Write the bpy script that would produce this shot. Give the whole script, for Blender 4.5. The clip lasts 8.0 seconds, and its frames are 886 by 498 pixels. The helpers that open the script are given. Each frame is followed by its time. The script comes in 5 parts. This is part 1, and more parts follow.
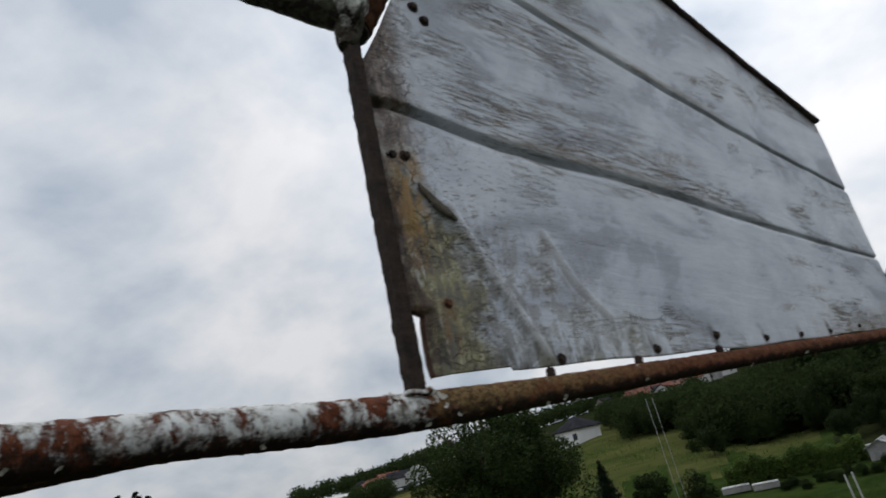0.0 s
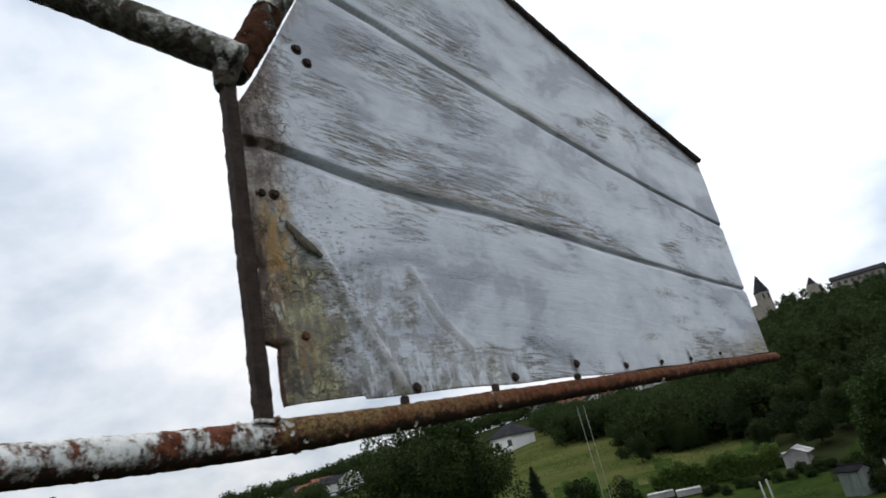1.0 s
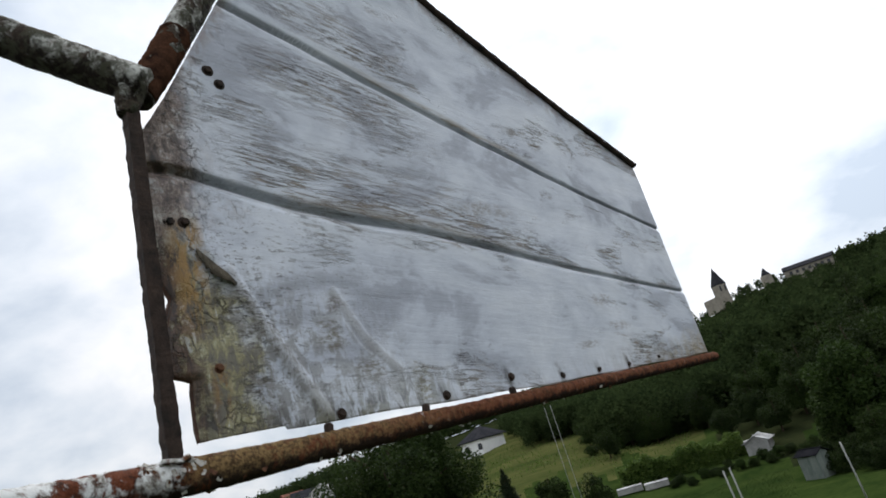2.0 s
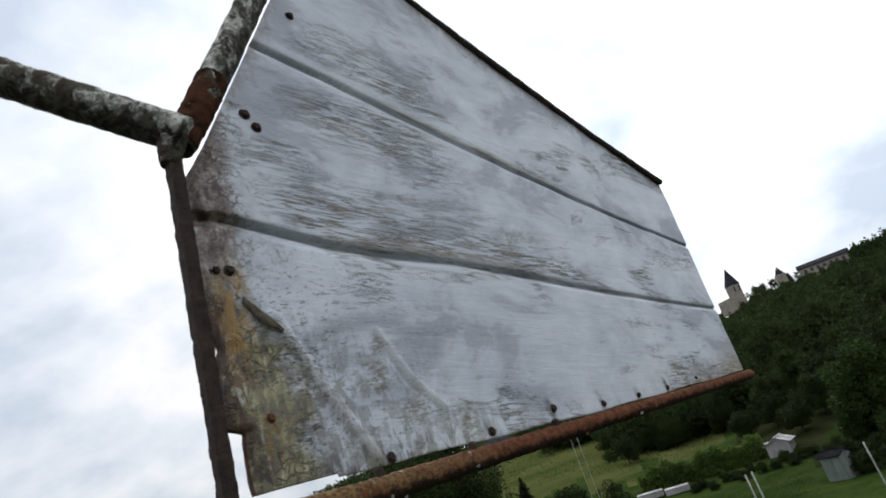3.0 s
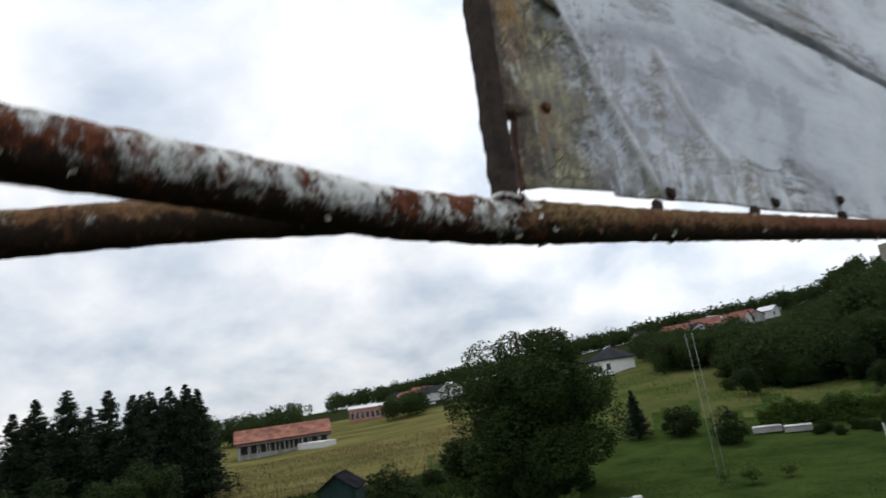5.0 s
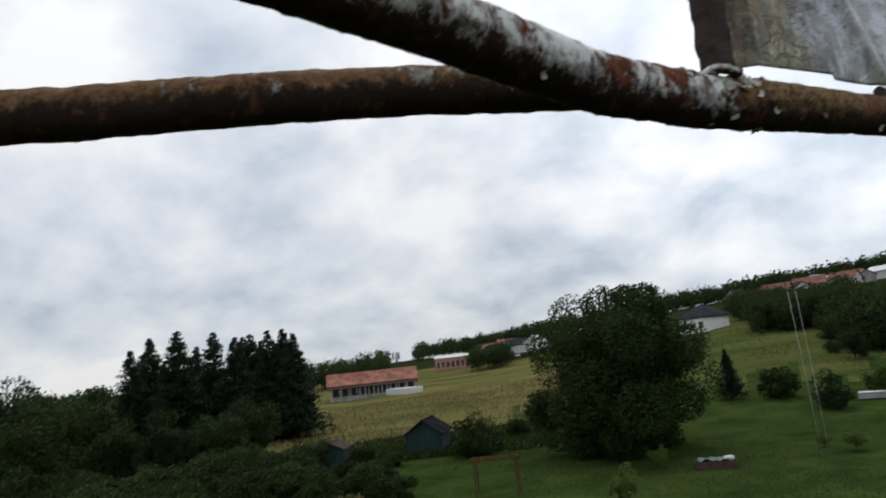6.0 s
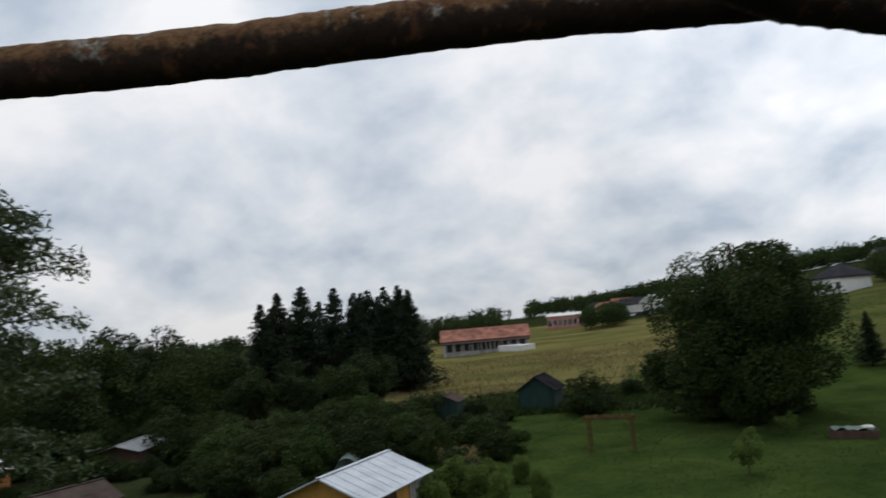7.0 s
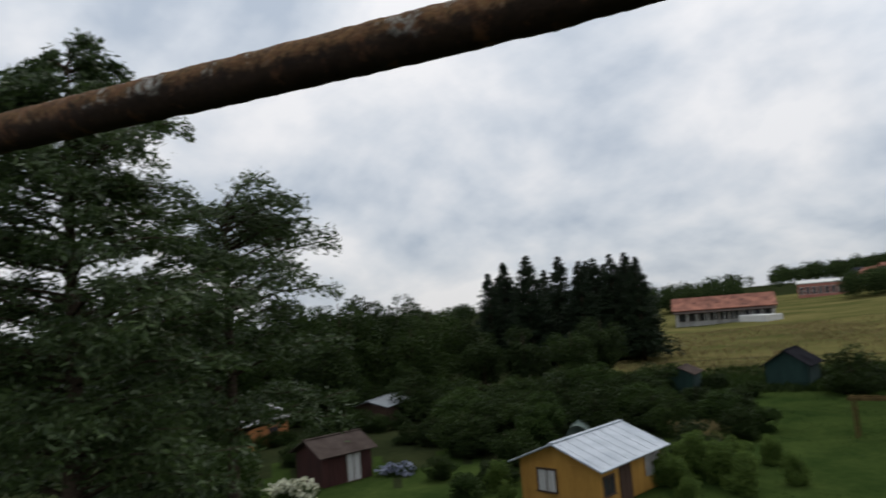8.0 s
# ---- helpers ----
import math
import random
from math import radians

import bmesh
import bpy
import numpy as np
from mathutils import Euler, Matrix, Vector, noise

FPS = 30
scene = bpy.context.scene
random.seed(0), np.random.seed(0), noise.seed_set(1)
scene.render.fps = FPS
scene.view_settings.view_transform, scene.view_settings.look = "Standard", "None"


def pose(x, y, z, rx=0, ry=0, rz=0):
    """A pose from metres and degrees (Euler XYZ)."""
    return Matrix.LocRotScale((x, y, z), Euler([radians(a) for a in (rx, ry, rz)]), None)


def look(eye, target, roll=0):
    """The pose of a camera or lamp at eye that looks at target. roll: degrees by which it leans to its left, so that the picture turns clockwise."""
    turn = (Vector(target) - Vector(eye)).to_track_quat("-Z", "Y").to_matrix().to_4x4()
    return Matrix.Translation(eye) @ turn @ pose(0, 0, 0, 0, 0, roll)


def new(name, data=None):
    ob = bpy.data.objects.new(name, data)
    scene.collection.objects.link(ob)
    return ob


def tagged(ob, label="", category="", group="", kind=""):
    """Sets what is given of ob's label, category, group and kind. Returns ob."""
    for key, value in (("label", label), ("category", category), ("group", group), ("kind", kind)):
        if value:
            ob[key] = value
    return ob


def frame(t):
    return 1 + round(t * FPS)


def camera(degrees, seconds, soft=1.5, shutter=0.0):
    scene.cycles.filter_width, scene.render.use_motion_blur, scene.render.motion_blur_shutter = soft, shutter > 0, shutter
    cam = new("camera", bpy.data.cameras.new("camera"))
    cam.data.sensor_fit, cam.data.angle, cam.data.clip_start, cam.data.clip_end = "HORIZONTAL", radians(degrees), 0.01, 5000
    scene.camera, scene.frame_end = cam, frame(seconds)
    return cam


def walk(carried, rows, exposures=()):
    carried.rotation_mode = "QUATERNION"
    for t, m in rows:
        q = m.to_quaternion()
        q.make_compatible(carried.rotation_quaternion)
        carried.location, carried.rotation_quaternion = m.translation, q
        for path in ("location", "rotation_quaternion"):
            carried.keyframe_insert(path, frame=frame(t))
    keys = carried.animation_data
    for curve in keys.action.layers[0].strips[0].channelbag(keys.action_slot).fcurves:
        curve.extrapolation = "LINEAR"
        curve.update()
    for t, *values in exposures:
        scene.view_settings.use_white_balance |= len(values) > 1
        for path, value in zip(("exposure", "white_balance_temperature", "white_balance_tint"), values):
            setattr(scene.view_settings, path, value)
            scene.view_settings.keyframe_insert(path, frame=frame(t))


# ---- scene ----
cam = camera(67.9, 8.0, soft=1.7, shutter=0.4)
PATH = [
    (0, (0.229, -0.155, 7.521), (-0.093, 1.714, 8.157), -13.2),
    (0.5, (0.361, -0.211, 7.513), (0.117, 1.671, 8.143), -12.3),
    (1, (0.442, -0.243, 7.516), (0.289, 1.655, 8.128), -12.9),
    (1.5, (0.510, -0.220, 7.512), (0.428, 1.687, 8.110), -14.6),
    (1.7, (0.540, -0.209, 7.513), (0.512, 1.700, 8.108), -16.0),
    (2.8, (0.556, -0.256, 7.615), (0.463, 1.642, 8.239), -17.4),
    (3, (0.494, -0.237, 7.623), (0.432, 1.659, 8.257), -17.8),
    (3.5, (0.440, -0.171, 7.569), (0.354, 1.721, 8.211), -14.4),
    (4, (0.300, -0.071, 7.519), (0.211, 1.843, 8.091), -12.2),
    (4.5, (0.168, 0.028, 7.455), (-0.141, 1.944, 7.936), -9.9),
    (5, (0.059, 0.075, 7.388), (-0.445, 1.960, 7.827), -8.2),
    (5.2, (0.011, 0.104, 7.342), (-0.545, 1.967, 7.812), -8.2),
    (6.3, (-0.141, 0.130, 7.332), (-0.997, 1.914, 7.618), -5.3),
    (6.5, (-0.143, 0.119, 7.324), (-1.058, 1.876, 7.603), -5.1),
    (7, (-0.189, 0.117, 7.309), (-1.273, 1.781, 7.547), -4.9),
    (7.5, (-0.236, 0.074, 7.311), (-1.568, 1.551, 7.526), -5.3),
    (8, (-0.302, 0.079, 7.318), (-1.882, 1.288, 7.517), -4.6),
]
walk(cam, [(t, look(eye, target, roll)) for t, eye, target, roll in PATH],
     exposures=[(0, -0.35), (0.5, -0.12), (1.0, 0.14), (1.5, 0.17), (3.0, 0.16), (3.5, 0.14), (4.5, 0.18), (5.0, 0.14), (6.3, -0.08), (7.0, -0.12), (8.0, -0.14)])

# ---- world and sun: an overcast day ----
world = bpy.data.worlds.new("overcast_sky")
world.use_nodes = True
scene.world = world
wn, wl = world.node_tree.nodes, world.node_tree.links
wn.clear()


def wnode(kind, **kw):
    n = wn.new(kind)
    for k, v in kw.items():
        n.inputs[k].default_value = v
    return n


SUN_ELEV, SUN_BEARING = 58.0, -15.0
sky = wn.new("ShaderNodeTexSky")
sky.sky_type, sky.sun_disc = "NISHITA", False
sky.sun_elevation, sky.sun_rotation = radians(SUN_ELEV), radians(SUN_BEARING)
co = wn.new("ShaderNodeTexCoord")
sep = wn.new("ShaderNodeSeparateXYZ")
wl.new(co.outputs["Generated"], sep.inputs[0])
up = wn.new("ShaderNodeMath"); up.operation = "MAXIMUM"; up.inputs[1].default_value = 0.0
wl.new(sep.outputs["Z"], up.inputs[0])
lift = wn.new("ShaderNodeMath"); lift.operation = "ADD"; lift.inputs[1].default_value = 0.55
wl.new(up.outputs[0], lift.inputs[0])
plane = []
for axis in ("X", "Y"):
    d = wn.new("ShaderNodeMath"); d.operation = "DIVIDE"
    wl.new(sep.outputs[axis], d.inputs[0]); wl.new(lift.outputs[0], d.inputs[1])
    plane.append(d)
comb = wn.new("ShaderNodeCombineXYZ")
wl.new(plane[0].outputs[0], comb.inputs[0]); wl.new(plane[1].outputs[0], comb.inputs[1])
big = wnode("ShaderNodeTexNoise", Scale=3.1, Detail=9.0, Roughness=0.52, Distortion=0.15)
wl.new(comb.outputs[0], big.inputs["Vector"])
ramp = wn.new("ShaderNodeValToRGB")
ramp.color_ramp.elements[0].position, ramp.color_ramp.elements[0].color = 0.36, (0.50, 0.57, 0.67, 1)
ramp.color_ramp.elements[1].position, ramp.color_ramp.elements[1].color = 0.62, (0.96, 0.96, 0.98, 1)
e = ramp.color_ramp.elements.new(0.47); e.color = (0.70, 0.75, 0.82, 1)
wl.new(big.outputs["Fac"], ramp.inputs[0])
# the cloud cover brightens upwards and towards the hidden sun
bright = wn.new("ShaderNodeMapRange")
bright.inputs["From Min"].default_value, bright.inputs["From Max"].default_value = 0.0, 0.6
bright.inputs["To Min"].default_value, bright.inputs["To Max"].default_value = 0.86, 1.18
wl.new(up.outputs[0], bright.inputs["Value"])
sunward = wn.new("ShaderNodeVectorMath"); sunward.operation = "DOT_PRODUCT"
sb = radians(24.0)
sunward.inputs[1].default_value = (math.sin(sb) * 0.86, math.cos(sb) * 0.86, 0.5)
wl.new(co.outputs["Generated"], sunward.inputs[0])
glowr = wn.new("ShaderNodeMapRange")
glowr.inputs["From Min"].default_value, glowr.inputs["From Max"].default_value = 0.72, 1.0
glowr.inputs["To Min"].default_value, glowr.inputs["To Max"].default_value = 0.0, 0.42
wl.new(sunward.outputs["Value"], glowr.inputs["Value"])
addb = wn.new("ShaderNodeMath"); addb.operation = "ADD"
wl.new(bright.outputs[0], addb.inputs[0]); wl.new(glowr.outputs[0], addb.inputs[1])
cloud = wn.new("ShaderNodeBackground")
wl.new(ramp.outputs[0], cloud.inputs["Color"]); wl.new(addb.outputs[0], cloud.inputs["Strength"])
clear = wnode("ShaderNodeBackground", Strength=0.1)
wl.new(sky.outputs[0], clear.inputs["Color"])
mixw = wn.new("ShaderNodeMixShader"); mixw.inputs[0].default_value = 0.93
wl.new(clear.outputs[0], mixw.inputs[1]); wl.new(cloud.outputs[0], mixw.inputs[2])
wout = wn.new("ShaderNodeOutputWorld")
wl.new(mixw.outputs[0], wout.inputs[0])

lamp = bpy.data.lights.new("sun", "SUN")
lamp.energy, lamp.angle, lamp.color = 1.1, radians(25), (1.0, 0.96, 0.9)
sun = new("sun", lamp)
sv = Vector((math.sin(radians(SUN_BEARING)) * math.cos(radians(SUN_ELEV)), math.cos(radians(SUN_BEARING)) * math.cos(radians(SUN_ELEV)), math.sin(radians(SUN_ELEV))))
sun.matrix_world = look(sv * 50, (0, 0, 0))


# ---- materials ----
def material(name, rough=0.7, metal=0.0):
    m = bpy.data.materials.new(name)
    m.use_nodes = True
    b = m.node_tree.nodes["Principled BSDF"]
    b.inputs["Roughness"].default_value, b.inputs["Metallic"].default_value = rough, metal
    return m, m.node_tree.nodes, m.node_tree.links, b


def noise_tex(n, l, vec, scale, detail=5.0, rough=0.55, dist=0.0, stretch=None):
    t = n.new("ShaderNodeTexNoise")
    t.inputs["Scale"].default_value, t.inputs["Detail"].default_value = scale, detail
    t.inputs["Roughness"].default_value, t.inputs["Distortion"].default_value = rough, dist
    if stretch:
        mp = n.new("ShaderNodeMapping")
        mp.inputs["Scale"].default_value = stretch
        l.new(vec, mp.inputs["Vector"])
        vec = mp.outputs[0]
    l.new(vec, t.inputs["Vector"])
    return t.outputs["Fac"]


def ramp_of(n, l, fac, stops):
    r = n.new("ShaderNodeValToRGB")
    els = r.color_ramp.elements
    els[0].position, els[0].color = stops[0][0], (*stops[0][1], 1)
    els[1].position, els[1].color = stops[-1][0], (*stops[-1][1], 1)
    for p, c in stops[1:-1]:
        els.new(p).color = (*c, 1)
    l.new(fac, r.inputs[0])
    return r.outputs[0]


def span(n, l, value, a, b, to=(0.0, 1.0)):
    r = n.new("ShaderNodeMapRange")
    r.inputs["From Min"].default_value, r.inputs["From Max"].default_value = a, b
    r.inputs["To Min"].default_value, r.inputs["To Max"].default_value = to
    l.new(value, r.inputs["Value"])
    return r.outputs[0]


def calc(n, l, op, a, b):
    r = n.new("ShaderNodeMath")
    r.operation = op
    for k, v in enumerate((a, b)):
        if isinstance(v, (int, float)):
            r.inputs[k].default_value = v
        else:
            l.new(v, r.inputs[k])
    return r.outputs[0]


def mixc(n, l, fac, a, b):
    r = n.new("ShaderNodeMix")
    r.data_type = "RGBA"
    for k, v in ((0, fac), (6, a), (7, b)):
        if isinstance(v, (int, float)):
            r.inputs[k].default_value = v
        elif isinstance(v, tuple):
            r.inputs[k].default_value = (*v, 1)
        else:
            l.new(v, r.inputs[k])
    return r.outputs[2]


def bump(n, l, bsdf, height, strength=0.3, distance=0.002):
    b = n.new("ShaderNodeBump")
    b.inputs["Strength"].default_value, b.inputs["Distance"].default_value = strength, distance
    l.new(height, b.inputs["Height"])
    l.new(b.outputs[0], bsdf.inputs["Normal"])


def coords(n, kind="Object"):
    return n.new("ShaderNodeTexCoord").outputs[kind]


def world_pos(n):
    return n.new("ShaderNodeNewGeometry").outputs["Position"]


def sheet_paint():
    """Weathered light-grey paint on sheet steel: smooth darker patches, brushed brown grain, algae by the weld, drips at the foot.
    The sheet's own mesh carries how far each place lies from the two pressed ribs (rib_a, rib_b) and from the creases (fold)."""
    m, n, l, b = material("weathered_sheet_paint", 0.55)
    v = coords(n)
    sp = n.new("ShaderNodeSeparateXYZ")
    l.new(v, sp.inputs[0])
    x, z = sp.outputs["X"], sp.outputs["Z"]

    def own(name):
        at = n.new("ShaderNodeAttribute")
        at.attribute_name = name
        return at.outputs["Fac"]

    ra, rb, fold = own("rib_a"), own("rib_b"), own("fold")
    mul, add, sub = (lambda p, q: calc(n, l, "MULTIPLY", p, q)), (lambda p, q: calc(n, l, "ADD", p, q)), (lambda p, q: calc(n, l, "SUBTRACT", p, q))
    between = lambda q, a0, a1, b1, b0: mul(span(n, l, q, a0, a1), span(n, l, q, b0, b1))
    # the brush ran along the ribs, which slope down
    lean = n.new("ShaderNodeMapping")
    lean.inputs["Rotation"].default_value = (0, -0.13, 0)
    l.new(v, lean.inputs["Vector"])
    w = lean.outputs[0]

    def along(scale, detail, rough, dist, k):
        return noise_tex(n, l, w, scale, detail, rough, dist, (k, 1, 1))

    patches = along(4.6, 8, 0.60, 0.6, 0.60)
    brush = along(62, 7, 0.7, 0.3, 0.12)
    soft = noise_tex(n, l, v, 9, 5, 0.6, 0.4)
    shape = add(patches, mul(sub(brush, 0.5), 0.22))
    base = ramp_of(n, l, shape, [(0.33, (0.370, 0.395, 0.455)), (0.415, (0.435, 0.465, 0.530)), (0.465, (0.570, 0.610, 0.680)), (0.55, (0.660, 0.700, 0.765)), (0.72, (0.750, 0.785, 0.835))])
    base = mixc(n, l, span(n, l, soft, 0.52, 0.68, (0.0, 0.22)), base, (0.42, 0.45, 0.51))
    base = mixc(n, l, span(n, l, brush, 0.50, 0.66, (0.0, 0.26)), base, (0.36, 0.39, 0.45))
    # brown grain in fine broken strokes where the top coat has worn through
    grain = along(88, 8, 0.74, 1.5, 0.075)
    where = along(4.4, 6, 0.64, 0.9, 0.42)
    band = mul(between(ra, 0.005, 0.03, 0.11, 0.24), between(x, 0.20, 0.34, 1.00, 1.45))
    band = calc(n, l, "MAXIMUM", band, mul(between(rb, -0.30, -0.16, -0.05, -0.015), between(x, 0.24, 0.34, 0.75, 1.1)))
    band = calc(n, l, "MAXIMUM", band, mul(between(rb, 0.02, 0.06, 0.16, 0.28), between(x, 0.42, 0.52, 0.70, 1.0)))
    mask = add(span(n, l, where, 0.535, 0.63, (0.0, 0.95)), mul(band, span(n, l, where, 0.34, 0.52)))
    worn = mul(span(n, l, grain, 0.505, 0.54), calc(n, l, "MINIMUM", mask, 1.0))
    base = mixc(n, l, mul(worn, 0.82), base, mixc(n, l, span(n, l, soft, 0.4, 0.6), (0.115, 0.098, 0.080), (0.27, 0.215, 0.155)))
    # pressed ribs: shade painted in the hollow, near-black at its start; ochre soil above it, a painted highlight below
    # it
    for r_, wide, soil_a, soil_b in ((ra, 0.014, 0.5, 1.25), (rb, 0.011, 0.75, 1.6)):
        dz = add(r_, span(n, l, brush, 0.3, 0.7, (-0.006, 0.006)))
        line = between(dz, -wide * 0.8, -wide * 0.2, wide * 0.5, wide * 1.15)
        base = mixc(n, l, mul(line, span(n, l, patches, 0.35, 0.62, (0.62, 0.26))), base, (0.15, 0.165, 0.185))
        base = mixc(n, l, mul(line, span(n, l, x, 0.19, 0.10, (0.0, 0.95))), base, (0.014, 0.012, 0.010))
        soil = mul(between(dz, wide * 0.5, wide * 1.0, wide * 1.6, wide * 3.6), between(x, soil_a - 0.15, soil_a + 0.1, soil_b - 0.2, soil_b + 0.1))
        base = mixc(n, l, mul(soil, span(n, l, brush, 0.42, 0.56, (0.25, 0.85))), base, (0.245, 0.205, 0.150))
        # pale line painted as the highlight on the rib's lower lip
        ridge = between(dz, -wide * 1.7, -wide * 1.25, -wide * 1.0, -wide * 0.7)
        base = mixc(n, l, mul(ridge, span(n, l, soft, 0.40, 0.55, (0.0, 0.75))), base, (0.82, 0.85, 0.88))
    # smooth darker grey along the two creases, with pale borders
    base = mixc(n, l, span(n, l, add(fold, mul(sub(brush, 0.5), 0.5)), 0.30, 0.60, (0.0, 0.65)), base, (0.36, 0.365, 0.375))
    base = mixc(n, l, mul(between(fold, 0.04, 0.14, 0.22, 0.36), span(n, l, soft, 0.44, 0.56, (0.0, 0.45))), base, (0.74, 0.77, 0.81))
    # small bare spots
    dots = noise_tex(n, l, v, 75, 4, 0.6)
    base = mixc(n, l, span(n, l, dots, 0.70, 0.74, (0.0, 0.6)), base, (0.13, 0.11, 0.09))
    wob = noise_tex(n, l, v, 6.0, 7, 0.68, 0.5)
    off = span(n, l, wob, 0.25, 0.75, (-0.5, 0.5))
    mott = noise_tex(n, l, v, 24, 8, 0.74, 0.5)
    runs = noise_tex(n, l, v, 46, 6, 0.7, 0.6, (1.0, 1, 0.3))
    dash = noise_tex(n, l, v, 120, 5, 0.7, 0.3, (0.35, 1, 1.0))
    mm = add(mul(mott, 0.6), mul(runs, 0.4))

    def blot(cx, cz, rx, rz):
        dx, dz_ = mul(sub(x, cx), 1 / rx), mul(sub(z, cz), 1 / rz)
        return sub(1.0, add(add(mul(dx, dx), mul(dz_, dz_)), mul(sub(mott, 0.5), 3.4)))

    # worn-through stains, hatched by the brush
    for cx, cz, rx, rz, col in ((0.435, 0.215, 0.055, 0.050, (0.155, 0.130, 0.072)), (0.465, 0.300, 0.040, 0.026, (0.13, 0.10, 0.082)), (0.535, 0.125, 0.060, 0.050, (0.20, 0.175, 0.13)), (0.700, 0.055, 0.045, 0.075, (0.27, 0.245, 0.15)),
                                (1.765, 0.163, 0.085, 0.024, (0.23, 0.185, 0.15)), (1.52, 0.105, 0.080, 0.020, (0.20, 0.17, 0.145)), (1.70, 0.27, 0.085, 0.028, (0.27, 0.235, 0.205)), (1.16, 0.62, 0.20, 0.035, (0.24, 0.21, 0.18))):
        k = blot(cx, cz, rx, rz)
        base = mixc(n, l, mul(span(n, l, k, 0.0, 1.0, (0.0, 0.9 if cx < 1 else 0.6)), span(n, l, dash, 0.44, 0.53, (0.10, 0.9))), base, col)
    # algae and rust beside the upright
    edge = add(add(x, mul(z, 0.22)), mul(off, 0.20))
    low = span(n, l, z, 0.62, 0.44)
    acol = ramp_of(n, l, mm, [(0.36, (0.022, 0.018, 0.012)), (0.43, (0.080, 0.066, 0.032)), (0.48, (0.185, 0.160, 0.066)), (0.54, (0.30, 0.275, 0.125)), (0.64, (0.50, 0.47, 0.33))])
    alg = mul(span(n, l, edge, 0.275, 0.215), low)
    base = mixc(n, l, mul(alg, 0.95), base, acol)
    rim_dash = mul(mul(between(edge, 0.20, 0.235, 0.27, 0.31), span(n, l, z, 0.42, 0.30)), span(n, l, dash, 0.50, 0.56))
    base = mixc(n, l, mul(rim_dash, 0.85), base, (0.062, 0.058, 0.052))
    halo = mul(mul(span(n, l, edge, 0.80, 0.26), span(n, l, z, 0.46, 0.22)), span(n, l, mm, 0.525, 0.465))
    base = mixc(n, l, mul(halo, 0.75), base, (0.17, 0.155, 0.125))
    rim = add(x, mul(off, 0.07))
    wide = add(rim, span(n, l, z, 0.5, 0.62, (0.0, -0.05)))
    side = mul(span(n, l, wide, 0.115, 0.065), span(n, l, mm, 0.60, 0.50))
    base = mixc(n, l, mul(side, 0.92), base, mixc(n, l, span(n, l, runs, 0.4, 0.6), (0.050, 0.029, 0.022), (0.17, 0.095, 0.065)))
    # peeled cream and pinkish corner above and below the first rib's start
    corner = mul(mul(span(n, l, add(x, mul(off, 0.26)), 0.22, 0.06), span(n, l, z, 0.42, 0.50)), span(n, l, z, 0.90, 0.80))
    base = mixc(n, l, mul(corner, 0.85), base, ramp_of(n, l, mm, [(0.40, (0.030, 0.024, 0.019)), (0.46, (0.13, 0.095, 0.075)), (0.51, (0.34, 0.275, 0.235)), (0.60, (0.54, 0.51, 0.46))]))
    vor = n.new("ShaderNodeTexVoronoi")
    vor.feature = "DISTANCE_TO_EDGE"
    vor.inputs["Scale"].default_value = 34.0
    warp = n.new("ShaderNodeVectorMath")
    warp.operation = "ADD"
    tw = n.new("ShaderNodeTexNoise")
    tw.inputs["Scale"].default_value, tw.inputs["Detail"].default_value = 30.0, 6.0
    l.new(v, tw.inputs["Vector"])
    tws = n.new("ShaderNodeVectorMath")
    tws.operation = "SCALE"
    tws.inputs["Scale"].default_value = 0.06
    l.new(tw.outputs["Color"], tws.inputs[0])
    l.new(v, warp.inputs[0]); l.new(tws.outputs[0], warp.inputs[1])
    l.new(warp.outputs[0], vor.inputs["Vector"])
    flaky = mul(span(n, l, add(x, mul(off, 0.16)), 0.27, 0.14), span(n, l, soft, 0.40, 0.52))
    crack = mul(mul(span(n, l, vor.outputs["Distance"], 0.10, 0.03), flaky), span(n, l, mott, 0.42, 0.55))
    base = mixc(n, l, mul(crack, 0.85), base, (0.030, 0.024, 0.019))
    lifted = mul(mul(span(n, l, vor.outputs["Distance"], 0.16, 0.30), flaky), span(n, l, runs, 0.53, 0.60))
    base = mixc(n, l, mul(lifted, 0.7), base, (0.62, 0.63, 0.62))
    specks = mul(mul(span(n, l, dash, 0.57, 0.63), span(n, l, x, 0.75, 0.20)), span(n, l, z, 0.75, 0.45))
    base = mixc(n, l, mul(specks, 0.75), base, (0.055, 0.046, 0.034))
    # orange runs below the holes
    spot = mul(between(x, 0.05, 0.085, 0.115, 0.15), between(z, 0.22, 0.34, 0.49, 0.53))
    base = mixc(n, l, mul(spot, span(n, l, runs, 0.43, 0.54, (0, 0.85))), base, (0.36, 0.205, 0.055))
    spot = mul(between(x, 0.105, 0.12, 0.14, 0.155), between(z, 0.04, 0.10, 0.165, 0.18))
    base = mixc(n, l, mul(spot, span(n, l, runs, 0.43, 0.54, (0, 0.8))), base, (0.25, 0.125, 0.035))
    # dirt that runs along the foot of the sheet, and dark smears at the fixings
    drip = noise_tex(n, l, v, 34, 6, 0.68, 0.9, (1.0, 1, 0.25))
    foot = add(z, mul(off, 0.10))
    near = span(n, l, x, 1.0, 0.45, (0.12, 1.0))
    dmask = mul(mul(span(n, l, drip, 0.47, 0.55), span(n, l, foot, 0.13, 0.03)), near)
    base = mixc(n, l, mul(dmask, 0.85), base, mixc(n, l, span(n, l, mott, 0.45, 0.55), (0.055, 0.05, 0.042), (0.20, 0.19, 0.13)))
